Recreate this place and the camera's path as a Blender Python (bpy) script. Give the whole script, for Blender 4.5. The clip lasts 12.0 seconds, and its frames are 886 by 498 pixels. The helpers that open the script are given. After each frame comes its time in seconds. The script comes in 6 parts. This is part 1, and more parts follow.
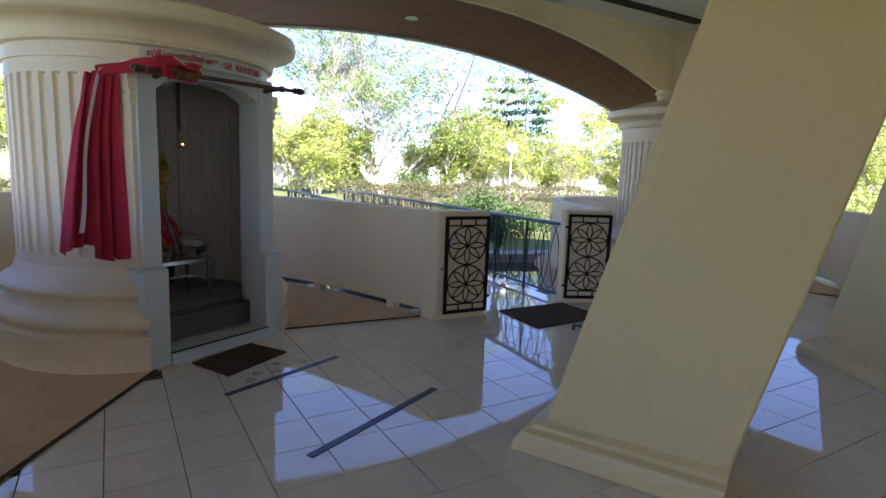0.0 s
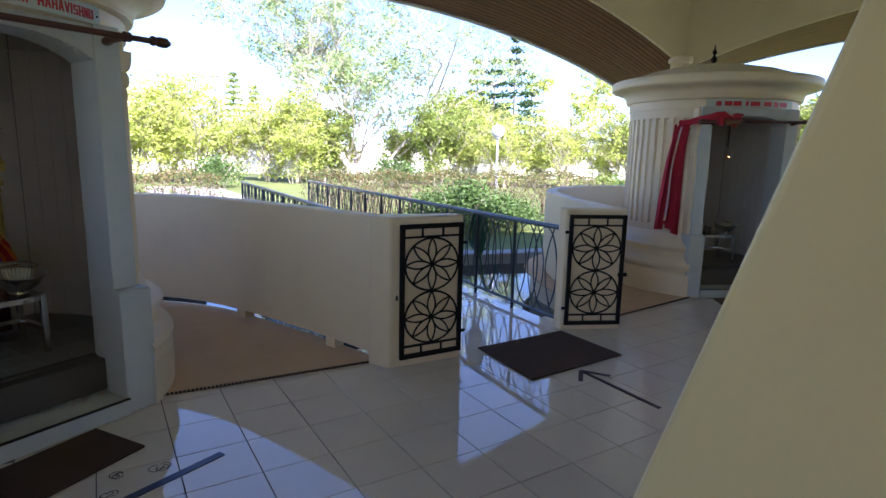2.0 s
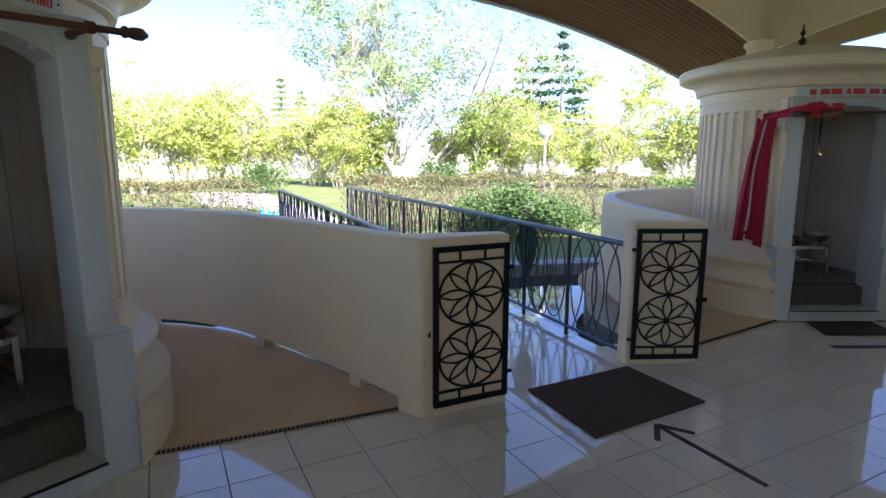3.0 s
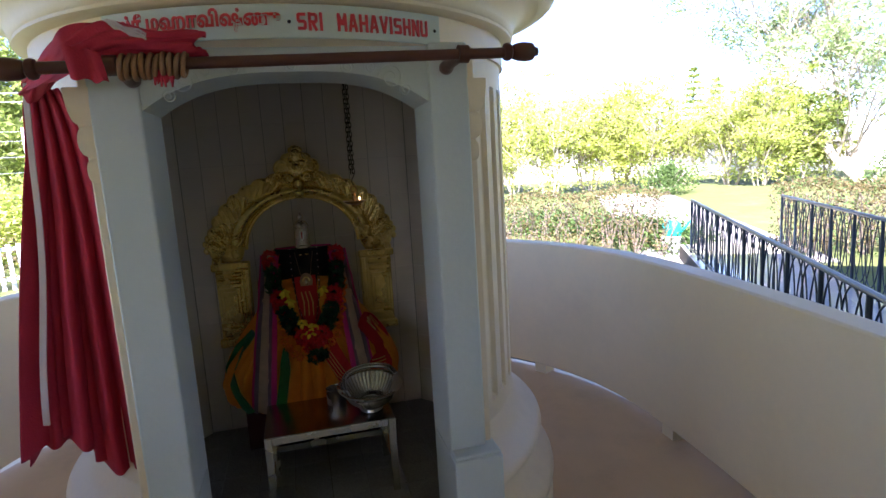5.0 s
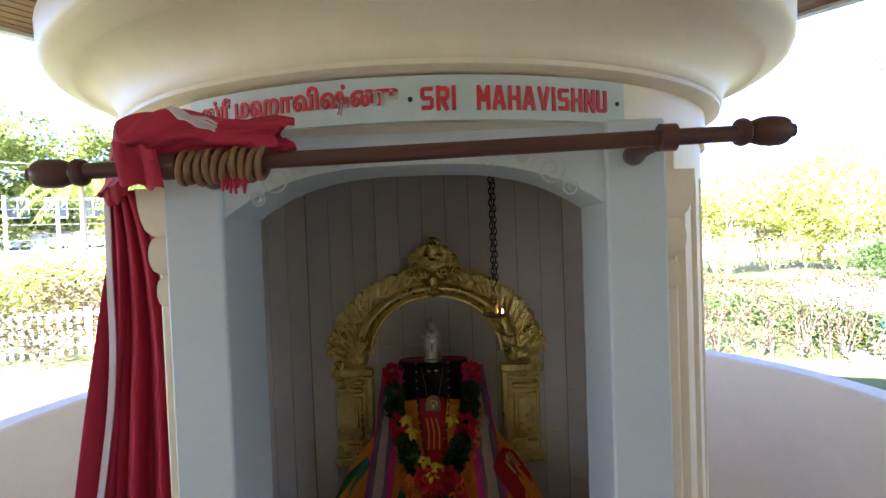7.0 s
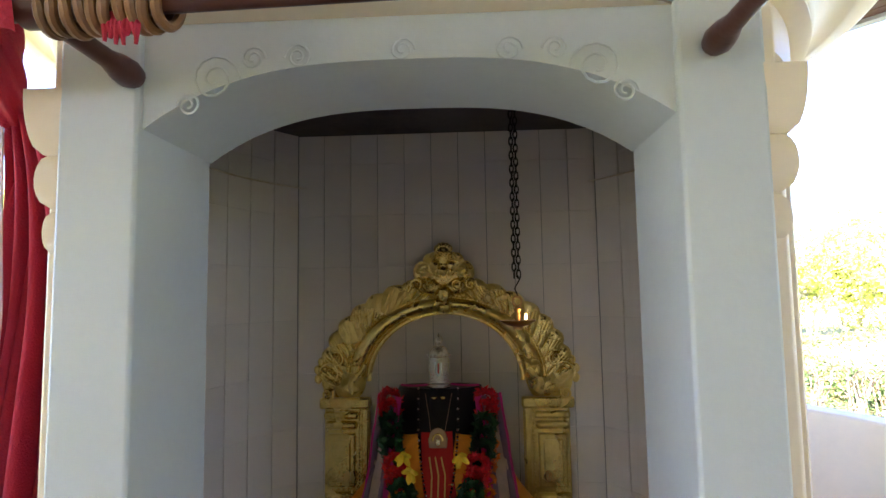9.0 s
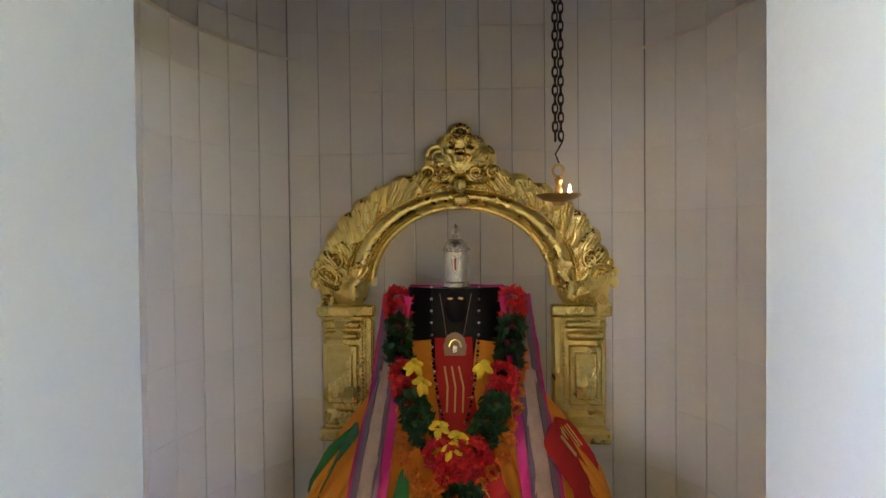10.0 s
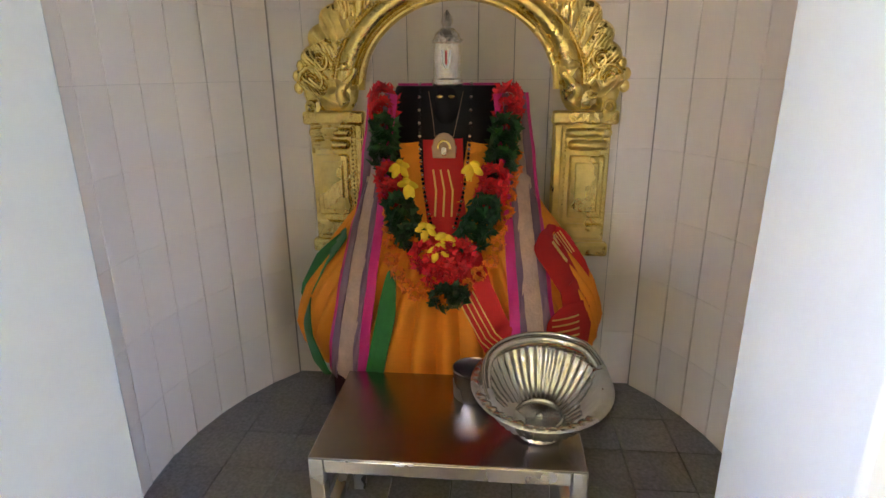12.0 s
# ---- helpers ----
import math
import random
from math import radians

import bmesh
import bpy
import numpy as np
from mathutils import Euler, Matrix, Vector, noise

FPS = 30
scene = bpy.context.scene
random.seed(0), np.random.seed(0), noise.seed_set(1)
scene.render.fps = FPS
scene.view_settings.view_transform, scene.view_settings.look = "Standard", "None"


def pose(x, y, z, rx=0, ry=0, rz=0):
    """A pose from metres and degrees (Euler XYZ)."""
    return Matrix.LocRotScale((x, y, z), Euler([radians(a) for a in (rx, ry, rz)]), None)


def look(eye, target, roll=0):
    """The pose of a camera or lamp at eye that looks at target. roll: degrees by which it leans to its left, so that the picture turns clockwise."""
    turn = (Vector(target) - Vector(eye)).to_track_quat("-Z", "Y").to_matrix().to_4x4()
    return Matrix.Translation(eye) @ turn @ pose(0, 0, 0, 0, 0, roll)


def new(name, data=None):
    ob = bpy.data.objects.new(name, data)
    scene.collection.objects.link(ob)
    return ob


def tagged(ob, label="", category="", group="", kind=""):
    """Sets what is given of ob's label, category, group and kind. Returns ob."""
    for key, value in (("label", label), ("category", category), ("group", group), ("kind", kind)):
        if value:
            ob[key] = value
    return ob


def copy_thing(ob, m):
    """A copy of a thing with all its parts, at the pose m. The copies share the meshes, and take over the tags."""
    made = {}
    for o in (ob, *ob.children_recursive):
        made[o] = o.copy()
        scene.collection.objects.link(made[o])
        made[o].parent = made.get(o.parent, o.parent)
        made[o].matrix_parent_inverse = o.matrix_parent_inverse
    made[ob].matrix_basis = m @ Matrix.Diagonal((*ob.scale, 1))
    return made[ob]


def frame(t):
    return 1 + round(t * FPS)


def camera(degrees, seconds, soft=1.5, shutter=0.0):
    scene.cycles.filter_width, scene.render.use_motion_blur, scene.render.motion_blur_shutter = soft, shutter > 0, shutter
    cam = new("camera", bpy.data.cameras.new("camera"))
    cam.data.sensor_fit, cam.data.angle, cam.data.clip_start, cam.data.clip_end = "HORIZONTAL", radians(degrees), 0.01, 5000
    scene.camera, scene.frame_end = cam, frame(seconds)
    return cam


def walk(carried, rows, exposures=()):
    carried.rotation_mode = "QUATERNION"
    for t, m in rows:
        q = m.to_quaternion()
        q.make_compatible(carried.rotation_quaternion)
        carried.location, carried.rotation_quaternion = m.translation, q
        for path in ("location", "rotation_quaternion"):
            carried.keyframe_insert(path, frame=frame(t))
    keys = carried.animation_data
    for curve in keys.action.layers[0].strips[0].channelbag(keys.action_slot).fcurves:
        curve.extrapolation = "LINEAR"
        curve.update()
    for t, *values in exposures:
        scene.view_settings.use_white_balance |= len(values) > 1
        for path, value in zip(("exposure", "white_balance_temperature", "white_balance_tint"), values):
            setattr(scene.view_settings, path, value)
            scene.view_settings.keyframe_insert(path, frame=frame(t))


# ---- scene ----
cam = camera(76.8, 12.0)
PATH = [
    (0, (0.192, -0.04, 1.391), (-0.847, 1.645, 1.102), 2.1),
    (0.5, (0.071, 0.329, 1.382), (-0.944, 2.025, 1.074), 1.9),
    (1, (-0.045, 0.703, 1.38), (-1.033, 2.412, 1.054), 1.5),
    (1.5, (-0.199, 1.025, 1.381), (-1.192, 2.73, 1.053), 1.3),
    (2, (-0.387, 1.334, 1.412), (-1.391, 3.031, 1.074), 1.3),
    (2.5, (-0.533, 1.644, 1.425), (-1.57, 3.32, 1.086), 0.8),
    (2.7, (-0.589, 1.744, 1.434), (-1.664, 3.396, 1.095), 0.5),
    (4.3, (-1.288, 2.398, 1.554), (-2.944, 3.466, 1.210), -2.3),
    (4.5, (-1.375, 2.426, 1.585), (-3.135, 3.313, 1.242), -3.0),
    (5, (-1.596, 2.462, 1.640), (-3.506, 2.963, 1.326), -3.4),
    (5.5, (-1.737, 2.519, 1.665), (-3.707, 2.751, 1.408), -3.4),
    (6, (-1.888, 2.612, 1.711), (-3.878, 2.701, 1.532), -3.3),
    (6.5, (-2.032, 2.593, 1.740), (-4.029, 2.605, 1.637), -2.5),
    (7, (-2.131, 2.557, 1.768), (-4.131, 2.546, 1.714), -2.1),
    (7.2, (-2.161, 2.550, 1.771), (-4.161, 2.540, 1.740), -2.1),
    (8.8, (-2.442, 2.605, 1.601), (-4.433, 2.533, 1.780), -1.0),
    (9, (-2.499, 2.585, 1.558), (-4.490, 2.500, 1.725), -0.9),
    (9.5, (-2.686, 2.524, 1.477), (-4.681, 2.420, 1.552), -0.5),
    (10, (-2.821, 2.537, 1.398), (-4.817, 2.426, 1.358), -0.6),
    (10.5, (-2.887, 2.560, 1.306), (-4.872, 2.441, 1.101), -0.8),
    (11, (-2.906, 2.570, 1.259), (-4.866, 2.436, 0.888), -0.7),
    (11.5, (-2.909, 2.582, 1.227), (-4.836, 2.434, 0.712), -0.5),
    (12, (-2.901, 2.594, 1.294), (-4.801, 2.434, 0.691), -0.5),
]
# time, exposure, white balance in kelvin, tint
EXPOSURES = [(0.0, 2.25, 5650, 30), (2.5, 2.30, 5550, 28), (4.5, 2.45, 5700, 26), (5.0, 2.75, 5650, 30), (6.0, 3.2, 5650, 32), (7.0, 3.5, 5600, 34),
             (8.8, 4.00, 5800, 32), (9.5, 4.85, 6050, 34), (10.5, 5.35, 6250, 35), (12.0, 5.62, 6350, 36)]
walk(cam, [(t, look(eye, target, roll)) for t, eye, target, roll in PATH], EXPOSURES)

# ==== world ====
SUN_ELEV, SUN_AZ = 37.0, -32.0      # the sun stands behind the building as one looks to the garden
world = bpy.data.worlds.new("sky")
scene.world = world
world.use_nodes = True
wn = world.node_tree.nodes
sky = wn.new("ShaderNodeTexSky")
sky.sky_type = 'NISHITA'
sky.sun_disc = False
sky.sun_elevation = radians(SUN_ELEV)
sky.sun_rotation = radians(90 - SUN_AZ)
sky.air_density, sky.dust_density, sky.ozone_density, sky.altitude = 0.6, 0.25, 2.0, 0
wn["Background"].inputs["Strength"].default_value = 0.10
world.node_tree.links.new(sky.outputs[0], wn["Background"].inputs[0])
sun = new("sun", bpy.data.lights.new("sun", 'SUN'))
sun.data.energy, sun.data.angle, sun.data.color = 4.6, radians(0.53), (1.0, 0.95, 0.86)
_s = Vector((math.cos(radians(SUN_ELEV)) * math.cos(radians(SUN_AZ)), math.cos(radians(SUN_ELEV)) * math.sin(radians(SUN_AZ)), math.sin(radians(SUN_ELEV))))
sun.matrix_world = look(_s * 50, (0, 0, 0))


# ==== materials ====
def mat(name, color, rough=0.6, metal=0.0, vary=0.12, scale=3.0, grain=60.0, bump=0.15, dirt=None, dirt_amount=0.0,
        spec=0.5, island=0.0, obj=0.0, coat=0.0, stretch=(1, 1, 1), trans=0.0, rough_vary=0.1):
    """Principled surface with variation at two scales, fine relief and optional stains of another colour."""
    m = bpy.data.materials.new(name)
    m.use_nodes = True
    nt = m.node_tree
    N, L = nt.nodes, nt.links
    b = N["Principled BSDF"]
    tc = N.new("ShaderNodeTexCoord")
    mp = N.new("ShaderNodeMapping")
    mp.inputs["Scale"].default_value = stretch
    L.new(tc.outputs["Object"], mp.inputs[0])
    n1 = N.new("ShaderNodeTexNoise")
    n1.inputs["Scale"].default_value, n1.inputs["Detail"].default_value = scale, 4
    n2 = N.new("ShaderNodeTexNoise")
    n2.inputs["Scale"].default_value, n2.inputs["Detail"].default_value = grain, 3
    for n in (n1, n2):
        L.new(mp.outputs[0], n.inputs["Vector"])
    hsv = N.new("ShaderNodeHueSaturation")
    hsv.inputs["Color"].default_value = (*color, 1)
    a1 = N.new("ShaderNodeMath"); a1.operation = 'MULTIPLY_ADD'
    L.new(n1.outputs["Fac"], a1.inputs[0]); a1.inputs[1].default_value = vary * 2; a1.inputs[2].default_value = 1 - vary
    a2 = N.new("ShaderNodeMath"); a2.operation = 'MULTIPLY_ADD'
    L.new(n2.outputs["Fac"], a2.inputs[0]); a2.inputs[1].default_value = vary * 0.8; a2.inputs[2].default_value = -vary * 0.4
    a3 = N.new("ShaderNodeMath"); a3.operation = 'ADD'
    L.new(a1.outputs[0], a3.inputs[0]); L.new(a2.outputs[0], a3.inputs[1])
    last = a3
    for amount, node, out in ((island, "ShaderNodeNewGeometry", "Random Per Island"), (obj, "ShaderNodeObjectInfo", "Random")):
        if amount:
            g = N.new(node)
            a4 = N.new("ShaderNodeMath"); a4.operation = 'MULTIPLY_ADD'
            L.new(g.outputs[out], a4.inputs[0]); a4.inputs[1].default_value = amount; a4.inputs[2].default_value = -amount / 2
            a5 = N.new("ShaderNodeMath"); a5.operation = 'ADD'
            L.new(last.outputs[0], a5.inputs[0]); L.new(a4.outputs[0], a5.inputs[1])
            last = a5
    L.new(last.outputs[0], hsv.inputs["Value"])
    col = hsv.outputs[0]
    if dirt:
        n3 = N.new("ShaderNodeTexNoise")
        n3.inputs["Scale"].default_value, n3.inputs["Detail"].default_value, n3.inputs["Roughness"].default_value = scale * 0.7, 7, 0.7
        L.new(tc.outputs["Object"], n3.inputs["Vector"])
        rp = N.new("ShaderNodeMapRange")
        rp.inputs["From Min"].default_value, rp.inputs["From Max"].default_value = 0.52, 0.72
        rp.inputs["To Max"].default_value = dirt_amount
        L.new(n3.outputs["Fac"], rp.inputs["Value"])
        mx = N.new("ShaderNodeMix"); mx.data_type = 'RGBA'
        L.new(rp.outputs[0], mx.inputs["Factor"]); L.new(col, mx.inputs["A"]); mx.inputs["B"].default_value = (*dirt, 1)
        col = mx.outputs["Result"]
    L.new(col, b.inputs["Base Color"])
    r = N.new("ShaderNodeMath"); r.operation = 'MULTIPLY_ADD'; r.use_clamp = True
    L.new(n1.outputs["Fac"], r.inputs[0]); r.inputs[1].default_value = rough_vary; r.inputs[2].default_value = max(0.0, rough - rough_vary / 2)
    L.new(r.outputs[0], b.inputs["Roughness"])
    b.inputs["Metallic"].default_value = metal
    b.inputs["Specular IOR Level"].default_value = spec
    b.inputs["Coat Weight"].default_value = coat
    b.inputs["Coat Roughness"].default_value = 0.08
    if trans:
        b.inputs["Subsurface Weight"].default_value = trans
        b.inputs["Subsurface Radius"].default_value = (0.02, 0.02, 0.01)
    if bump:
        bp = N.new("ShaderNodeBump")
        bp.inputs["Strength"].default_value, bp.inputs["Distance"].default_value = bump, 0.004
        L.new(n2.outputs["Fac"], bp.inputs["Height"]); L.new(bp.outputs[0], b.inputs["Normal"])
    return m


def leafmat(name, color, back=0.35):
    """Leaf: a diffuse surface that lets some light through, varied leaf by leaf."""
    m = mat(name, color, rough=0.55, vary=0.18, scale=0.6, grain=6, bump=0, island=0.9)
    nt = m.node_tree
    b = nt.nodes["Principled BSDF"]
    t = nt.nodes.new("ShaderNodeBsdfTranslucent")
    mix = nt.nodes.new("ShaderNodeMixShader")
    mix.inputs[0].default_value = back
    nt.links.new(b.inputs["Base Color"].links[0].from_socket, t.inputs[0])
    nt.links.new(b.outputs[0], mix.inputs[1]); nt.links.new(t.outputs[0], mix.inputs[2])
    nt.links.new(mix.outputs[0], nt.nodes["Material Output"].inputs[0])
    return m


CREAM = mat("cream_paint", (0.84, 0.70, 0.49), 0.45, vary=0.07, scale=1.6, grain=45, bump=0.12, dirt=(0.45, 0.33, 0.2), dirt_amount=0.22)
WALLP = mat("parapet_paint", (0.87, 0.70, 0.44), 0.5, vary=0.06, scale=1.2, grain=30, bump=0.2, dirt=(0.5, 0.42, 0.3), dirt_amount=0.2)
PILLAR = mat("pillar_paint", (0.72, 0.55, 0.27), 0.45, vary=0.06, scale=1.3, grain=40, bump=0.15, dirt=(0.5, 0.42, 0.26), dirt_amount=0.18)
GREY = mat("pale_grey_paint", (0.58, 0.605, 0.58), 0.5, vary=0.06, scale=2.5, grain=50, bump=0.15, dirt=(0.42, 0.43, 0.4), dirt_amount=0.25)
CEILW = mat("white_plaster", (0.80, 0.78, 0.74), 0.6, vary=0.05, scale=1.0, grain=25, bump=0.1)
WOODC = mat("soffit_board", (0.21, 0.078, 0.034), 0.62, vary=0.2, scale=2.0, grain=30, bump=0.15, island=0.25)
GAPM = mat("dark_gap", (0.03, 0.02, 0.015), 0.8, vary=0.1, bump=0)
TILE = mat("glazed_floor_tile", (0.74, 0.66, 0.56), 0.03, vary=0.06, scale=2.5, grain=14, bump=0.02, obj=0.07, spec=1.0, rough_vary=0.03)
TILEJ = mat("glazed_floor_tile_far", (0.74, 0.66, 0.56), 0.03, vary=0.06, scale=2.5, grain=14, bump=0.02, island=0.07, spec=1.0, rough_vary=0.05)
GROUT = mat("dark_grout", (0.10, 0.085, 0.07), 0.85, vary=0.2, scale=8, bump=0.3)
CARPET = mat("carpet", (0.67, 0.47, 0.29), 0.95, vary=0.12, scale=3, grain=220, bump=0.6, spec=0.1, dirt=(0.45, 0.31, 0.21), dirt_amount=0.4)
CARPETEDGE = mat("carpet_edge", (0.05, 0.03, 0.025), 0.9, vary=0.2, bump=0.3)
DOORMAT = mat("door_mat", (0.085, 0.055, 0.042), 0.95, vary=0.2, scale=6, grain=300, bump=0.8, spec=0.1)
TAPE = mat("blue_tape", (0.02, 0.03, 0.09), 0.35, vary=0.1, scale=10, bump=0.1)
INK = mat("marker_ink", (0.03, 0.02, 0.03), 0.5, vary=0.1, bump=0)
IRON = mat("black_iron", (0.014, 0.010, 0.009), 0.6, spec=0.2, vary=0.25, scale=12, grain=120, bump=0.3)
RAILB = mat("rail_paint", (0.03, 0.045, 0.06), 0.3, vary=0.2, scale=10, grain=90, bump=0.2)
WTILE = mat("wall_tile", (0.80, 0.72, 0.63), 0.45, vary=0.04, scale=3, grain=20, bump=0.05, obj=0.05)
WTILEJ = mat("wall_tile_side", (0.80, 0.72, 0.63), 0.45, vary=0.04, scale=3, grain=20, bump=0.05, island=0.05)
WGROUT = mat("tile_grout", (0.34, 0.30, 0.26), 0.9, vary=0.15, bump=0.2)
DARKPL = mat("dark_plaster", (0.11, 0.085, 0.075), 0.8, vary=0.3, scale=4, grain=30, bump=0.2, dirt=(0.03, 0.025, 0.02), dirt_amount=0.8)
GRANITE = mat("grey_granite_tile", (0.25, 0.24, 0.225), 0.45, vary=0.55, scale=120, grain=420, bump=0.2, obj=0.15)
GOLD = mat("gold_sheet", (0.86, 0.68, 0.24), 0.27, metal=1.0, vary=0.14, scale=9, grain=70, bump=0.9, dirt=(0.45, 0.3, 0.06), dirt_amount=0.5, rough_vary=0.2)
STEEL = mat("steel", (0.62, 0.61, 0.58), 0.27, metal=1.0, vary=0.06, scale=6, grain=150, bump=0.06, rough_vary=0.1)
STEELB = mat("brushed_steel", (0.38, 0.34, 0.32), 0.17, metal=1.0, vary=0.08, scale=5, grain=60, bump=0.12, stretch=(1, 14, 1))
SILVER = mat("silver", (0.78, 0.76, 0.72), 0.25, metal=1.0, vary=0.12, scale=25, grain=160, bump=0.8)
OLDBR = mat("dull_brass", (0.42, 0.27, 0.17), 0.6, metal=0.6, vary=0.2, scale=40, bump=0.5)
BRASS = mat("brass", (0.70, 0.42, 0.16), 0.3, metal=1.0, vary=0.2, scale=15, bump=0.2)
BLACKST = mat("black_stone", (0.010, 0.009, 0.009), 0.5, spec=0.25, vary=0.3, scale=10, grain=60, bump=0.3)
ORANGE = mat("orange_cotton", (0.90, 0.31, 0.025), 0.85, vary=0.1, scale=8, grain=260, bump=0.4, spec=0.15)
REDC = mat("red_cotton", (0.60, 0.035, 0.03), 0.85, vary=0.15, scale=8, grain=260, bump=0.4, spec=0.15)
PINK = mat("pink_silk", (0.72, 0.03, 0.24), 0.5, vary=0.15, scale=8, grain=120, bump=0.3)
ZARI = mat("beige_brocade", (0.62, 0.42, 0.30), 0.45, vary=0.3, scale=30, grain=160, bump=0.5)
PURPLE = mat("purple_silk", (0.22, 0.12, 0.17), 0.55, vary=0.15, scale=12, bump=0.2)
GREENC = mat("green_silk", (0.015, 0.17, 0.03), 0.55, vary=0.25, scale=30, bump=0.3)
GOLDC = mat("gold_thread", (0.75, 0.45, 0.1), 0.4, vary=0.2, scale=30, bump=0.3)
PETR = mat("red_petal", (0.75, 0.02, 0.025), 0.6, vary=0.2, scale=20, bump=0, island=0.6)
PETO = mat("orange_petal", (0.92, 0.22, 0.01), 0.6, vary=0.2, scale=20, bump=0, island=0.5)
PETY = mat("yellow_petal", (0.92, 0.62, 0.02), 0.5, vary=0.1, scale=20, bump=0, island=0.2)
PETG = mat("garland_leaf", (0.012, 0.07, 0.012), 0.45, vary=0.2, scale=20, bump=0, island=0.6)
CURT = mat("red_curtain", (0.45, 0.03, 0.055), 0.8, vary=0.18, scale=5, grain=240, bump=0.5, spec=0.2, dirt=(0.33, 0.02, 0.04), dirt_amount=0.5)
CURTL = mat("curtain_lining", (0.62, 0.50, 0.50), 0.85, vary=0.1, scale=6, grain=200, bump=0.4)
RODW = mat("dark_wood", (0.085, 0.026, 0.016), 0.35, vary=0.35, scale=6, grain=70, bump=0.25, stretch=(1, 0.15, 1))
RINGW = mat("ring_wood", (0.22, 0.10, 0.035), 0.4, vary=0.25, scale=20, grain=120, bump=0.15)
SIGNB = mat("sign_board", (0.55, 0.60, 0.55), 0.5, vary=0.06, scale=6, grain=60, bump=0.1, dirt=(0.35, 0.38, 0.33), dirt_amount=0.3)
SIGNR = mat("sign_red", (0.55, 0.02, 0.03), 0.5, vary=0.15, scale=20, bump=0.1)
CHAINM = mat("dark_chain", (0.035, 0.025, 0.02), 0.5, metal=0.6, vary=0.3, scale=30, bump=0.2)
DKRED = mat("dark_red_paint", (0.07, 0.012, 0.012), 0.5, vary=0.2, scale=8, bump=0.2)
GRASS = mat("lawn", (0.15, 0.18, 0.045), 0.9, vary=0.35, scale=1.2, grain=40, bump=1.0, dirt=(0.30, 0.26, 0.12), dirt_amount=0.5)
PATHM = mat("pale_paving", (0.50, 0.45, 0.38), 0.85, vary=0.15, scale=1.5, grain=60, bump=0.4)
STONE = mat("kerb_stone", (0.36, 0.35, 0.33), 0.85, vary=0.25, scale=5, grain=40, bump=0.6)
BARK = mat("pale_bark", (0.42, 0.36, 0.28), 0.9, vary=0.35, scale=8, grain=40, bump=0.8, stretch=(1, 1, 0.3))
BARKD = mat("grey_bark", (0.20, 0.16, 0.12), 0.9, vary=0.35, scale=8, grain=40, bump=0.8, stretch=(1, 1, 0.3))
LEAFY = leafmat("yellow_green_leaf", (0.46, 0.515, 0.11), 0.4)
LEAFG = leafmat("green_leaf", (0.25, 0.31, 0.06), 0.4)
LEAFD = leafmat("dark_needle", (0.035, 0.08, 0.025), 0.2)
LEAFS = leafmat("silver_green_leaf", (0.33, 0.42, 0.17), 0.42)
LEAFB = leafmat("bronze_hedge_leaf", (0.16, 0.125, 0.045), 0.2)
# green leaf darkened: shade on low plants is put into the colour
LEAFM = leafmat("shaded_green_leaf", (0.085, 0.15, 0.03), 0.25)
WHITEP = mat("white_paint", (0.8, 0.8, 0.78), 0.5, vary=0.05, scale=3, bump=0.1)
WHITEW = mat("white_garden_wall", (0.72, 0.68, 0.62), 0.8, vary=0.15, scale=0.5, grain=10, bump=0.3, dirt=(0.4, 0.36, 0.3), dirt_amount=0.6)
GALV = mat("galvanised", (0.5, 0.5, 0.5), 0.5, metal=0.4, vary=0.15, bump=0.1)
ROOFT = mat("roof_tile", (0.28, 0.22, 0.18), 0.8, vary=0.3, scale=2, bump=0.4)
HOSE = mat("green_hose", (0.01, 0.10, 0.05), 0.35, vary=0.15, scale=20, bump=0.05)
TEAL = mat("teal_plastic", (0.02, 0.42, 0.36), 0.35, vary=0.1, bump=0.05)
GLOBE = mat("white_globe", (0.85, 0.85, 0.83), 0.2, vary=0.03, bump=0, trans=0.3)
WAXF = bpy.data.materials.new("flame"); WAXF.use_nodes = True
_e = WAXF.node_tree.nodes["Principled BSDF"]
_e.inputs["Emission Color"].default_value, _e.inputs["Emission Strength"].default_value = (1.0, 0.62, 0.22, 1), 3.0
WATER = mat("pond_water", (0.02, 0.03, 0.022), 0.04, vary=0.2, scale=1.5, grain=7, bump=0.12, spec=0.7, rough_vary=0.02)
DARKG = mat("dark_glass", (0.03, 0.035, 0.04), 0.1, vary=0.1, bump=0)

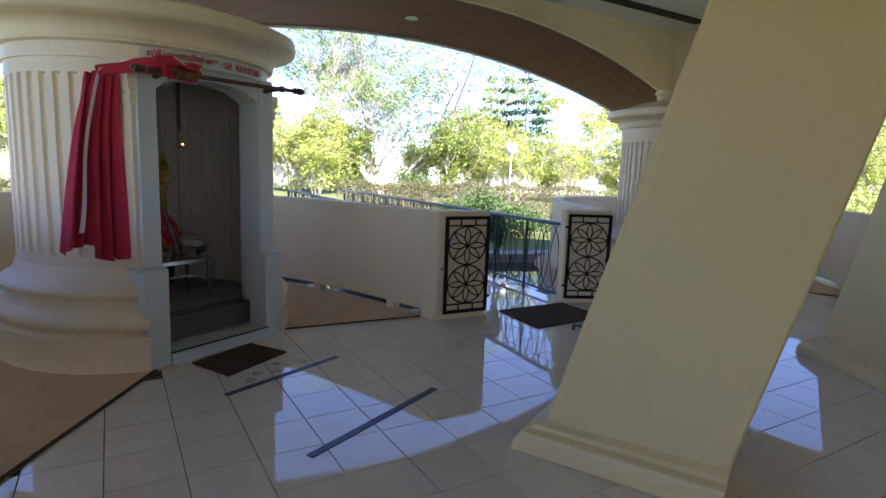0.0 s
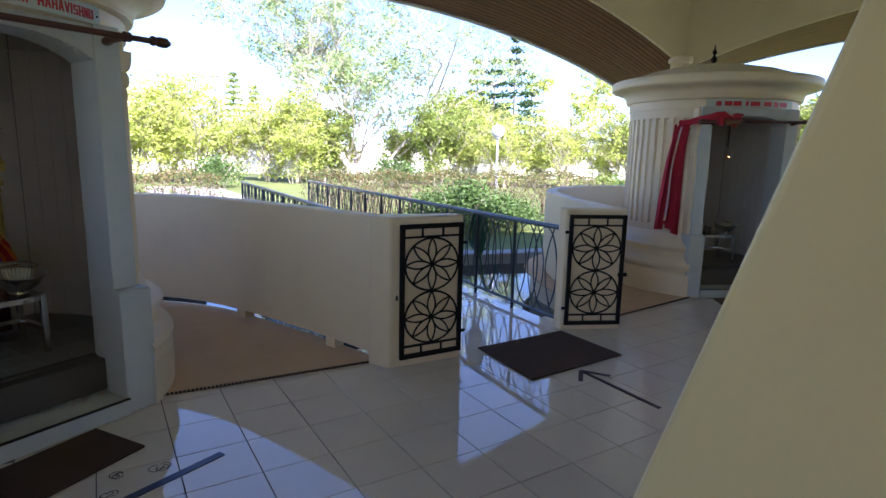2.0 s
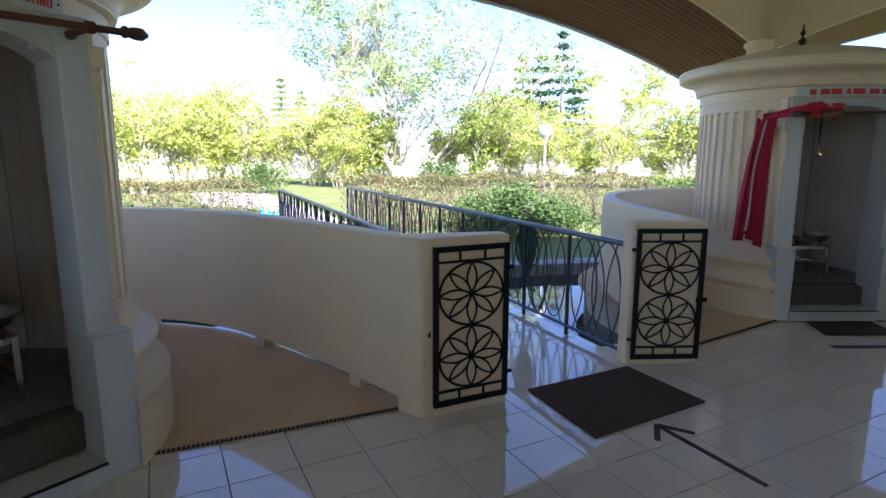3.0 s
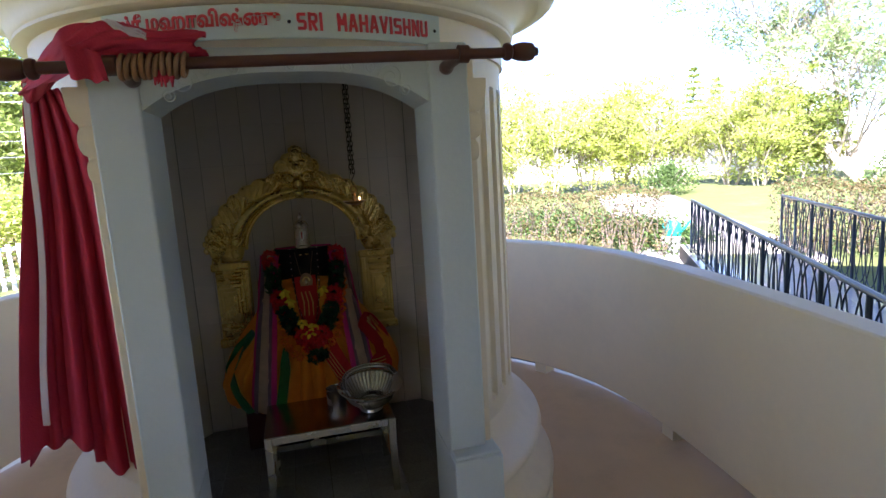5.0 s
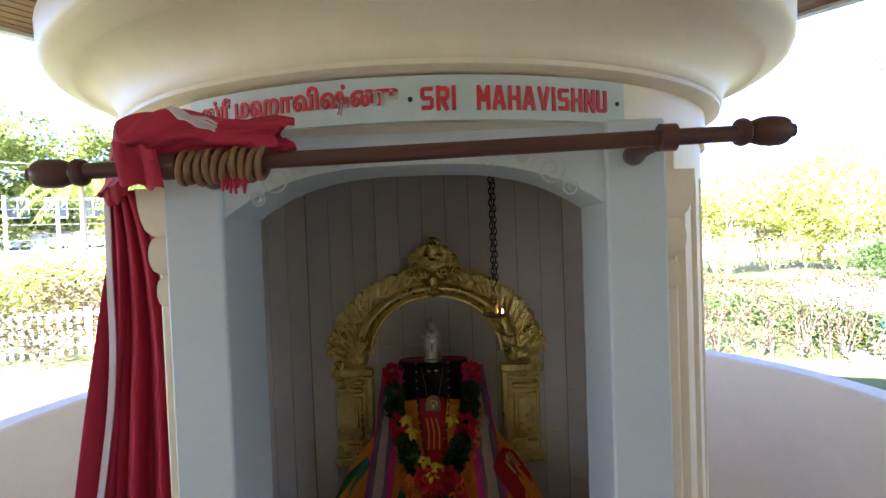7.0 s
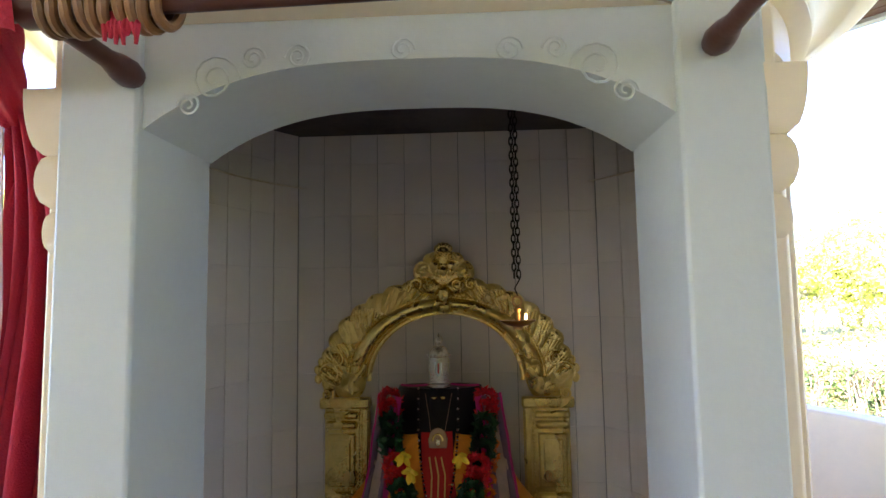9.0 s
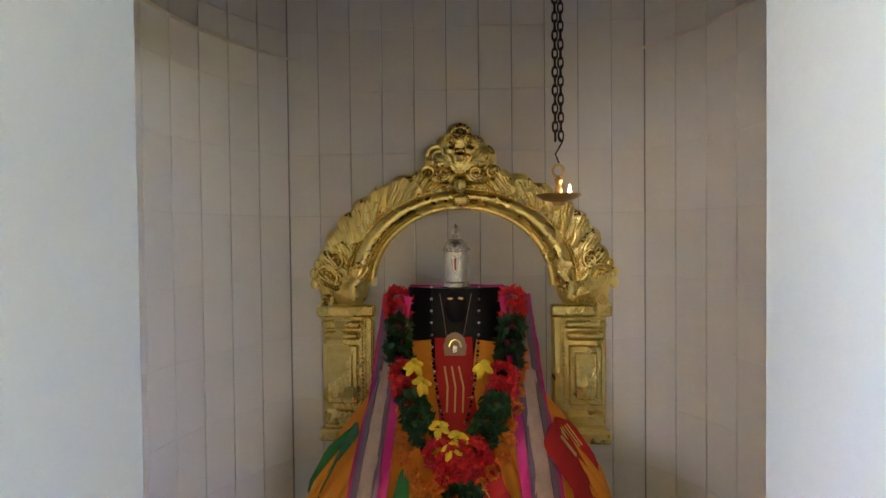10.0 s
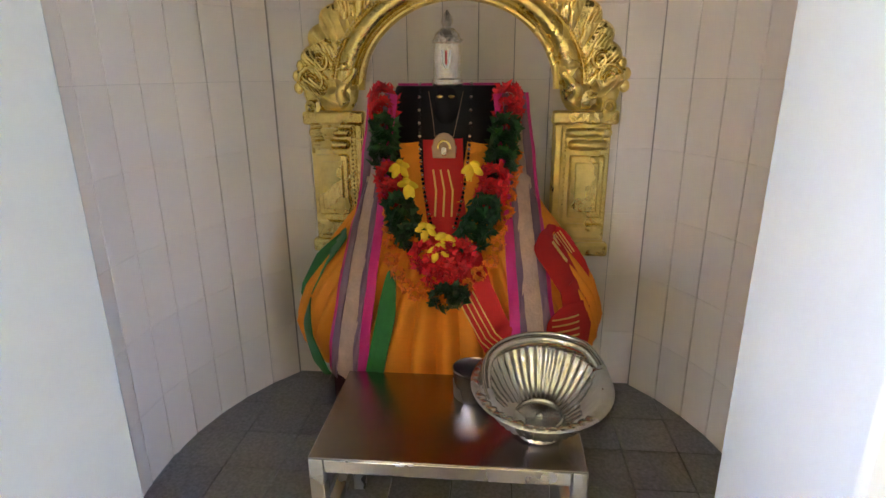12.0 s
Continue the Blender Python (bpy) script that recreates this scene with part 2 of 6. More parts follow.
# ==== mesh helpers ====
class G:
    """A mesh in the making: vertices and faces, with simple solids added to it."""

    def __init__(self):
        self.v, self.f, self.mi, self.cur = [], [], [], 0

    def add(self, vs, fs):
        o = len(self.v)
        self.v += [tuple(p) for p in vs]
        self.f += [tuple(i + o for i in q) for q in fs]
        self.mi += [self.cur] * len(fs)
        return self

    def box(self, x0, x1, y0, y1, z0, z1, m=None):
        vs = [Vector((x, y, z)) for z in (z0, z1) for x, y in ((x0, y0), (x1, y0), (x1, y1), (x0, y1))]
        if m is not None:
            vs = [m @ p for p in vs]
        return self.add(vs, [(3, 2, 1, 0), (4, 5, 6, 7), (0, 1, 5, 4), (1, 2, 6, 5), (2, 3, 7, 6), (3, 0, 4, 7)])

    def prism(self, poly, z0, z1, m=None):
        """An upright solid on a counter-clockwise outline."""
        n = len(poly)
        vs = [Vector((x, y, z)) for z in (z0, z1) for x, y in poly]
        if m is not None:
            vs = [m @ p for p in vs]
        return self.add(vs, [tuple(range(n - 1, -1, -1)), tuple(range(n, 2 * n))] + [(i, (i + 1) % n, n + (i + 1) % n, n + i) for i in range(n)])

    def revolve(self, prof, n=48, a0=0.0, a1=360.0, c=(0, 0, 0), m=None):
        """A profile of (radius, height) turned round z; open profiles stay open, a part turn has no ends."""
        full = abs(a1 - a0 - 360) < 1e-6
        k = n if full else n + 1
        vs = []
        for i in range(k):
            a = radians(a0 + (a1 - a0) * i / n)
            vs += [Vector((c[0] + r * math.cos(a), c[1] + r * math.sin(a), c[2] + z)) for r, z in prof]
        if m is not None:
            vs = [m @ p for p in vs]
        q = len(prof)
        fs = [(i * q + j, ((i + 1) % k) * q + j, ((i + 1) % k) * q + j + 1, i * q + j + 1) for i in range(n) for j in range(q - 1)]
        return self.add(vs, fs)

    def tube(self, pts, r, n=6, closed=False, caps=True):
        """A round bar along points; r is a number or one per point."""
        P = [Vector(p) for p in pts]
        R = r if isinstance(r, (list, tuple)) else [r] * len(P)
        k = len(P)
        up = None
        vs = []
        for i, p in enumerate(P):
            a = P[(i - 1) % k] if (closed or i) else p
            b = P[(i + 1) % k] if (closed or i < k - 1) else p
            t = (b - a)
            t = t.normalized() if t.length > 1e-9 else Vector((0, 0, 1))
            if up is None:
                up = t.orthogonal().normalized()
            up = (up - t * up.dot(t))
            up = up.normalized() if up.length > 1e-6 else t.orthogonal().normalized()
            w = t.cross(up)
            vs += [p + R[i] * (math.cos(2 * math.pi * j / n) * up + math.sin(2 * math.pi * j / n) * w) for j in range(n)]
        fs = []
        for i in range(k if closed else k - 1):
            i2 = (i + 1) % k
            fs += [(i * n + j, i * n + (j + 1) % n, i2 * n + (j + 1) % n, i2 * n + j) for j in range(n)]
        if caps and not closed:
            fs += [tuple(range(n - 1, -1, -1)), tuple((k - 1) * n + j for j in range(n))]
        return self.add(vs, fs)

    def ball(self, c, r, nu=10, nv=7, sq=(1, 1, 1)):
        prof = [(math.sin(math.pi * j / nv) * r, -math.cos(math.pi * j / nv) * r) for j in range(nv + 1)]
        prof[0], prof[-1] = (1e-4, -r), (1e-4, r)
        return self.revolve(prof, nu, m=Matrix.Translation(c) @ Matrix.Diagonal((*sq, 1)))

    def grid(self, fn, nu, nv, thick=None):
        """A sheet fn(u, v) with u, v from 0 to 1; with thick, a closed slab along its normals."""
        P = [[Vector(fn(i / nu, j / nv)) for j in range(nv + 1)] for i in range(nu + 1)]
        q = nv + 1
        fs = [(i * q + j, (i + 1) * q + j, (i + 1) * q + j + 1, i * q + j + 1) for i in range(nu) for j in range(nv)]
        flat = [p for row in P for p in row]
        if thick is None:
            return self.add(flat, fs)
        nrm = []
        for i in range(nu + 1):
            for j in range(nv + 1):
                du = P[min(i + 1, nu)][j] - P[max(i - 1, 0)][j]
                dv = P[i][min(j + 1, nv)] - P[i][max(j - 1, 0)]
                c = du.cross(dv)
                nrm.append(c.normalized() if c.length > 1e-9 else Vector((0, 0, 1)))
        m = len(flat)
        rim = [i * q for i in range(nu + 1)] + [nu * q + j for j in range(1, q)] + [i * q + nv for i in range(nu - 1, -1, -1)] + [j for j in range(nv - 1, 0, -1)]
        fs2 = [tuple(reversed([k + m for k in f])) for f in fs]
        fs3 = [(rim[(k + 1) % len(rim)], rim[k], rim[k] + m, rim[(k + 1) % len(rim)] + m) for k in range(len(rim))]
        return self.add(flat + [p - n * thick for p, n in zip(flat, nrm)], fs + fs2 + fs3)

    def mesh(self, name, mats, smooth=35):
        me = bpy.data.meshes.new(name)
        me.from_pydata(self.v, [], self.f)
        for m in (mats if isinstance(mats, (list, tuple)) else [mats]):
            me.materials.append(m)
        if any(self.mi):
            me.polygons.foreach_set("material_index", self.mi)
        if smooth:
            me.polygons.foreach_set("use_smooth", [True] * len(me.polygons))
            me.set_sharp_from_angle(angle=radians(smooth))
        me.update()
        return me


def part(name, g, material, parent=None, label="", smooth=35, bevel=0.0, m=None):
    ob = new(name, g.mesh(name, material, smooth) if isinstance(g, G) else g)
    if parent is not None:
        ob.parent = parent
    if m is not None:
        ob.matrix_basis = m
    if bevel:
        md = ob.modifiers.new("bevel", 'BEVEL')
        md.width, md.segments, md.limit_method, md.angle_limit = bevel, 2, 'ANGLE', radians(50)
    if label:
        ob["label"] = label
    return ob


def thing(name, m, label, category, group="", kind=""):
    ob = new(name)
    ob.empty_display_size = 0.1
    ob.matrix_basis = m
    return tagged(ob, label, category, group, kind)


# ==== plan ====
C1, C2 = Vector((-4.10, 2.50)), Vector((-1.14, 8.43))      # the two shrines
U2, N2 = Vector((0.459, 0.888)), Vector((-0.888, 0.459))   # along the bay between them, and outwards
HUB = Vector((2.53, 2.81))
BAY_IN = 5.75
M1, M2 = pose(C1.x, C1.y, 0, 0, 0, -0.5), pose(C2.x, C2.y, 0, 0, 0, -54) @ Matrix.Diagonal((0.965, 0.965, 0.965, 1))
TS, TA, TOX, TOY = 0.315, -27.5, -0.151, -0.027            # floor tiles: size, turn, offset


def hexm(k):
    """Bay k, in which x runs along the bay and y outwards from the inner hexagon's side."""
    a = math.atan2(N2.y, N2.x) + k * math.pi / 3
    n = Vector((math.cos(a), math.sin(a)))
    u = Vector((n.y, -n.x))
    o = HUB + n * BAY_IN
    return Matrix(((u.x, n.x, 0, o.x), (u.y, n.y, 0, o.y), (0, 0, 1, 0), (0, 0, 0, 1)))


# ==== ground and outside ====
gr = G()
gr.grid(lambda u, v: (-2500 + 5000 * u, -2500 + 5000 * v, -0.30), 4, 4)
tagged(part("ground", gr, GRASS, smooth=0), "patchy lawn of green and dry grass", "lawn", kind="structure")

def ring_pt(r, deg, z=0.0):
    return (HUB.x + r * math.cos(radians(deg)), HUB.y + r * math.sin(radians(deg)), z)

# terrace slab under the tiles, round the hub
sl = G()
sl.prism([ring_pt(6.32, 60 * k + 2.7)[:2] for k in range(6)], -0.6, -0.012)
for c in (C1, C2 + Vector((0.22, 0.04))):
    g = G()
    g.prism([(c.x - 0.35 * math.cos(math.atan2(HUB.y - c.y, HUB.x - c.x)) + 2.06 * math.cos(radians(t)), c.y - 0.35 * math.sin(math.atan2(HUB.y - c.y, HUB.x - c.x)) + 2.06 * math.sin(radians(t))) for t in range(0, 360, 8)], -0.6, -0.0125)
    tagged(part("terrace_base", g, WALLP), "cream painted terrace base above the pond", "terrace", kind="structure")
tagged(part("floor", sl, GROUT), "terrace slab with dark tile grout", "floor", kind="structure")

# moat and its stone rim
wa = G()
wa.grid(lambda u, v: ring_pt(5.4 + 3.75 * v, 105 + 70 * u, -0.275), 48, 2)
tagged(part("water", wa, WATER), "still dark pond water with reflections", "pond", kind="structure")
for name, r0, r1, z1 in (("pond_rim", 9.1, 9.45, -0.10),):
    th = thing(name, Matrix.Identity(4), "rough grey stone rim round the pond", "kerb", kind="structure")
    rnd = random.Random(4)
    d = 104.0
    while d < 176:
        w = rnd.uniform(2.2, 3.4)
        g = G()
        h = z1 + rnd.uniform(-0.02, 0.02)
        p = [ring_pt(r0 + rnd.uniform(-.02, .02), d + .08)[:2], ring_pt(r0, d + w)[:2], ring_pt(r1, d + w)[:2], ring_pt(r1 + rnd.uniform(-.03, .03), d + .08)[:2]]
        g.prism([p[0], p[3], p[2], p[1]], -0.32, h)
        part("stone", g, STONE, th, bevel=0.02)
        d += w

# garden path beyond the bridge, and round the hedge
pa = G()
pa.grid(lambda u, v: tuple(HUB + N2 * (13.2 + 16 * u) + U2 * (-0.9 + 2.9 * v)) + (-0.292,), 8, 2)
tagged(part("path", pa, PATHM), "pale sunlit paved garden path", "path", kind="structure")

# boundary wall
bw = G()
bw.revolve([(43, -0.4), (43, 1.7), (42.75, 1.7), (42.75, -0.4)], 60, 95, 240, c=(HUB.x, HUB.y, 0))
tagged(part("wall_boundary", bw, WHITEW), "long whitewashed garden boundary wall", "wall", kind="structure")


# ==== roof ====
def arch_z(p, a):
    """Height of the vaulted soffit in a bay: p along, a outwards."""
    f = (a - 0.8) / 1.45
    return 3.30 - 0.13 * f - (0.0544 - 0.0165 * f) * p * p


def bay_half(a):
    return (a + BAY_IN) * math.tan(math.pi / 6)


def soffit_bay(k):
    m = hexm(k)
    g = G()
    nb = 18
    a0, a1 = 0.80, 2.30
    for i in range(nb):
        b0 = a0 + (a1 - a0) * i / nb + 0.006
        b1 = a0 + (a1 - a0) * (i + 1) / nb - 0.006
        def fn(u, v, b0=b0, b1=b1):
            a = b0 + (b1 - b0) * v
            p = -bay_half(a) + 2 * bay_half(a) * u
            return m @ Vector((p, a, arch_z(p, a)))
        g.grid(fn, 20, 1, -0.014)
    g.cur = 1
    def back(u, v):
        a = a0 + (a1 - a0) * v
        p = -bay_half(a) + 2 * bay_half(a) * u
        return m @ Vector((p, a, arch_z(p, a) + 0.014))
    g.grid(back, 20, 2, -0.05)
    return tagged(part("ceiling_%d" % (k + 1), g, [WOODC, GAPM]), "vaulted soffit of narrow brown wooden boards", "ceiling", kind="structure")


def eave_bay(k):
    m = hexm(k)
    g = G()
    def fn(u, v):
        a = 2.30 + 0.06 * v
        p = -bay_half(a) + 2 * bay_half(a) * u
        return m @ Vector((p, a, arch_z(p, a) - 0.02))
    g.grid(fn, 24, 1, -0.16)
    tagged(part("trim_eave", g, CEILW), "cream fascia along the curved eave", "fascia", kind="structure")
    g = G()
    def rf(u, v):
        a = 0.82 + 1.58 * v
        p = -bay_half(a) + 2 * bay_half(a) * u
        return m @ Vector((p, a, arch_z(p, a) + 0.16 + 0.12 * (1 - v)))
    g.grid(rf, 20, 3, -0.06)
    tagged(part("roof_%d" % (k + 1), g, ROOFT), "curved roof shell over the walkway", "roof", kind="structure")


def arch_beam(k):
    m = hexm(k)
    g = G()
    def ring(u):
        pts = []
        for a, top in ((0.80, 0), (0.80, 1), (0.76, 1), (0.76, 0)):
            p = (-1 + 2 * u) * bay_half(a)
            pts.append(m @ Vector((p, a, 3.62 if top else 3.30 - 0.0544 * p * p)))
        return pts
    n = 28
    vs = [q for i in range(n + 1) for q in ring(i / n)]
    fs = [(i * 4 + j, (i + 1) * 4 + j, (i + 1) * 4 + (j + 1) % 4, i * 4 + (j + 1) % 4) for i in range(n) for j in range(4)]
    fs += [(0, 1, 2, 3), (n * 4 + 3, n * 4 + 2, n * 4 + 1, n * 4)]
    g.add(vs, fs)
    tagged(part("beam_arch", g, CREAM), "cream plastered arched ring beam", "beam", kind="structure")


for k in range(6):
    soffit_bay(k)
    eave_bay(k)
    arch_beam(k)
ce = G()
ce.prism([ring_pt(7.66, 60 * k + 2.7)[:2] for k in range(6)], 3.50, 3.6)
tagged(part("ceiling", ce, CEILW), "plain white plastered inner ceiling", "ceiling", kind="structure")
# near-black strips stand in for the shadow line round the inner ceiling
sg = G()
for k in range(6):
    c, d = 60 * k + 2.7, 60 * k + 62.7
    sg.prism([ring_pt(6.75, c)[:2], ring_pt(6.93, c)[:2], ring_pt(6.93, d)[:2], ring_pt(6.75, d)[:2]], 3.475, 3.499)
tagged(part("trim_ceiling", sg, GAPM), "dark strip standing in for shadow round the inner ceiling", "trim", kind="structure")
for k in range(6):
    d = 177.3 - 60 * k
    a = radians(d)
    g = G()
    mm = Matrix.Translation((HUB.x, HUB.y, 0)) @ Matrix.Rotation(a, 4, 'Z')
    sec = [(1.0, 3.28), (6.9, 3.28), (6.9, 3.49), (1.0, 3.49)]
    vs = [mm @ Vector((r, y, z)) for y in (-0.15, 0.15) for r, z in sec]
    g.add(vs, [(0, 1, 2, 3), (7, 6, 5, 4), (1, 0, 4, 5), (2, 1, 5, 6), (3, 2, 6, 7), (0, 3, 7, 4)])
    tagged(part("beam_radial", g, CREAM, bevel=0.01), "cream plastered radial roof beam", "beam", kind="structure")


# light lattice strip along the end of the boarded soffit above the farther shrine
ls = thing("lattice_strip", Matrix.Identity(4), "narrow zigzag wire lattice under the end of the soffit", "trim", kind="structure")
def edge_pt(t, drop):
    a = 0.82 + 1.48 * t
    p = bay_half(a) - 0.01
    return hexm(0) @ Vector((p, a, arch_z(p, a) - drop))
part("rail", G().tube([edge_pt(i / 8, 0.10) for i in range(9)], 0.011, 6), CEILW, ls)
part("rail", G().tube([edge_pt(i / 8, 0.012) for i in range(9)], 0.008, 6), CEILW, ls)
part("zigzag_wire", G().tube([edge_pt(i / 16, 0.02 + 0.075 * (i % 2)) for i in range(17)], 0.006, 5), BARKD, ls)

# recessed downlight in the soffit
dl = thing("downlight", hexm(0) @ pose(-0.26, 1.55, arch_z(-0.26, 1.55) - 0.012), "round recessed downlight in the wooden soffit", "downlight")
part("ring", G().revolve([(0.055, -0.004), (0.075, -0.008), (0.08, 0.004), (0.055, 0.012)], 24), CEILW, dl)
part("lens", G().revolve([(0.001, 0.0), (0.056, 0.002)], 24), GLOBE, dl)

# ==== leaning pillars ====
def leaning_pillar(angle):
    """A raking rectangular pillar on a moulded plinth; x runs inwards to the hub."""
    m = Matrix.Translation((HUB.x, 2.675, 0)) @ Matrix.Rotation(radians(angle), 4, 'Z') @ Matrix.Translation((-3.311, 0, 0))
    th = thing("leaning_pillar", m, "leaning cream painted pillar on a moulded plinth", "pillar", "pillars round the hall", kind="structure")
    g = G()
    h = 0.175
    z0, z1 = 0.14, 3.5
    x0, x1 = lambda z: 0.2909 * z, lambda z: 0.8345 + 0.241 * z
    vs = [(x, y, z) for z in (z0, z1) for x, y in ((x0(z), -h), (x1(z), -h), (x1(z), h), (x0(z), h))]
    g.add(vs, [(3, 2, 1, 0), (4, 5, 6, 7), (0, 1, 5, 4), (1, 2, 6, 5), (2, 3, 7, 6), (3, 0, 4, 7)])
    part("shaft", g, PILLAR, th, bevel=0.012)
    g = G()
    lv = [(0.0, 0.10), (0.055, 0.10), (0.065, 0.098), (0.075, 0.09), (0.105, 0.085), (0.115, 0.07), (0.122, 0.045), (0.142, 0.04), (0.15, 0.022), (0.16, 0.008)]
    vs = []
    for z, e in lv:
        s = 0.2909 * z
        s2 = 0.1045 + 0.241 * z
        e2 = e * 0.15
        vs += [(s - e, -h - e, z), (0.73 + s2 + e2, -h - e, z), (0.73 + s2 + e2, h + e, z), (s - e, h + e, z)]
    n = len(lv)
    fs = [(i * 4 + j, i * 4 + (j + 1) % 4, (i + 1) * 4 + (j + 1) % 4, (i + 1) * 4 + j) for i in range(n - 1) for j in range(4)]
    fs += [(3, 2, 1, 0), tuple((n - 1) * 4 + j for j in range(4))]
    g.add(vs, fs)
    part("plinth", g, PILLAR, th, bevel=0.008)
    return th


for k in range(6):
    leaning_pillar(-60 * k + (5 if k else 0))
    if k == 1:
        jb = thing("junction_box", Matrix.Translation((HUB.x, 2.675, 0)) @ Matrix.Rotation(radians(-55), 4, 'Z') @ Matrix.Translation((-3.311, 0, 0)) @ pose(0.297, 0, 1.0, 0, 16), "small grey box fixed to the leaning pillar", "junction box")
        part("box_body", G().box(-0.075, 0.004, -0.06, 0.06, -0.085, 0.085), CEILW, jb, bevel=0.006)
        part("lid", G().box(-0.083, -0.0755, -0.052, 0.052, -0.077, 0.077), CEILW, jb, bevel=0.003)


# ==== parapets round the shrines ====
def parapet_line(off):
    """Plan of a parapet in a shrine's frame: from one gate pier round the back to the other; off: outwards."""
    pts = [(1.46, 1.70 + off)]
    for i in range(1, 9):
        t = i / 8
        pts.append((1.46 - 1.76 * t, 1.70 + off + 0.18 * math.sin(t * math.pi / 2)))
    for i in range(1, 25):
        a = math.pi / 2 + math.pi * i / 24
        pts.append((-0.30 + (1.88 + off) * math.cos(a), (1.88 + off) * math.sin(a)))
    for i in range(1, 9):
        t = i / 8
        pts.append((-0.30 + 1.76 * t, -1.70 - off - 0.18 * math.cos(t * math.pi / 2)))
    return pts


def parapet(m, tag, sides):
    inn, out = parapet_line(0.0), parapet_line(0.13)
    g = G()
    n = len(inn)
    vs = []
    for (a, b), (c, d) in zip(inn, out):
        vs += [(a, b, 0.075), (a, b, 1.0), (c, d, 1.0), (c, d, 0.075)]
    fs = [(i * 4 + j, i * 4 + (j + 1) % 4, (i + 1) * 4 + (j + 1) % 4, (i + 1) * 4 + j) for i in range(n - 1) for j in range(4)]
    fs += [(3, 2, 1, 0), ((n - 1) * 4, (n - 1) * 4 + 1, (n - 1) * 4 + 2, (n - 1) * 4 + 3)]
    g.add([m @ Vector(p) for p in vs], fs)
    w = part("wall_parapet_%s" % tag, g, WALLP, bevel=0.012)
    tagged(w, "curved cream parapet wall raised on small blocks", "parapet", kind="structure")
    for i in range(2, n, 5):
        a, c = Vector(inn[i]), Vector(out[i])
        t = (Vector(inn[min(i + 1, n - 1)]) - Vector(inn[i - 1])).normalized()
        b = G()
        q = [a - t * .05 + (c - a) * .12, a + t * .05 + (c - a) * .12, c + t * .05 - (c - a) * .12, c - t * .05 - (c - a) * .12]
        b.add([m @ Vector((p.x, p.y, z)) for z in (-0.012, 0.08) for p in q], [(3, 2, 1, 0), (4, 5, 6, 7), (0, 1, 5, 4), (1, 2, 6, 5), (2, 3, 7, 6), (3, 0, 4, 7)])
        part("block", b, WALLP, w)
    for s in sides:
        # gate pier: the wall turns towards the gate opening
        g = G()
        q = [Vector((x, s * y)) for x, y in ((1.44, 1.697), (1.62, 1.697), (1.89, 2.17), (1.79, 2.23), (1.44, 1.85))]
        if s < 0:
            q = q[::-1]
        g.prism([tuple(p) for p in q], -0.012, 1.003, m)
        pr = part("wall_pier", g, WALLP, bevel=0.015)
        tagged(pr, "cream gate pier at the end of the parapet", "pier", kind="structure")


parapet(M1, "1", (1, -1))
parapet(pose(C2.x + 0.18, C2.y + 0.04, 0, 0, 0, -61) @ pose(0.28, 0.07, 0), "2", (1,))
g = G().prism([(-1.885, 5.70), (-1.80, 5.655), (-1.40, 5.965), (-1.50, 6.12), (-1.66, 6.14)], -0.012, 1.003)
tagged(part("wall_pier", g, WALLP, bevel=0.015), "cream gate pier at the end of the parapet", "pier", kind="structure")

# unseen plain walls, added on one side to keep light out of the hall
for k, p0, p1, a in ((2, -1.3, 3.1, -0.3), (3, -3.1, 3.1, -0.3), (4, -3.1, 3.1, -0.3)):
    g = G().box(p0, p1, a, a + 0.2, -0.012, 3.45, hexm(k))
    tagged(part("wall_%d" % k, g, WALLP), "unseen plain wall added to darken the hall", "wall", kind="structure")

# ==== shrine ====
def text_mesh(body, size, extrude, material, align='LEFT'):
    """Lettering in the built-in font as a mesh, x along the line and y up; returns its vertices and faces."""
    cu = bpy.data.curves.new("lettering", 'FONT')
    cu.body, cu.size, cu.extrude, cu.align_x, cu.resolution_u = body, size, extrude, align, 3
    cu.offset = size * 0.03
    ob = bpy.data.objects.new("lettering", cu)
    scene.collection.objects.link(ob)
    me = bpy.data.meshes.new_from_object(ob.evaluated_get(bpy.context.evaluated_depsgraph_get()))
    vs = [tuple(v.co) for v in me.vertices]
    fs = [tuple(p.vertices) for p in me.polygons]
    bpy.data.objects.remove(ob)
    bpy.data.curves.remove(cu)
    bpy.data.meshes.remove(me)
    return vs, fs


STROKES = {
    "S": [(1, .88, .1, .88), (.12, .9, .12, .5), (.1, .5, .9, .5), (.88, .5, .88, .1), (.9, .12, 0, .12)],
    "R": [(.12, 0, .12, 1), (.1, .88, .88, .88), (.88, .9, .88, .48), (.9, .48, .1, .48), (.42, .48, .88, 0)],
    "I": [(.5, 0, .5, 1)],
    "M": [(.1, 0, .1, 1), (.1, .95, .5, .35), (.5, .35, .9, .95), (.9, 0, .9, 1)],
    "A": [(.08, 0, .45, 1), (.55, 1, .92, 0), (.2, .32, .8, .32)],
    "H": [(.12, 0, .12, 1), (.88, 0, .88, 1), (.1, .5, .9, .5)],
    "V": [(.08, 1, .5, .02), (.5, .02, .92, 1)],
    "N": [(.12, 0, .12, 1), (.12, .95, .88, .05), (.88, 0, .88, 1)],
    "U": [(.12, 1, .12, .1), (.1, .12, .9, .12), (.88, .1, .88, 1)]}


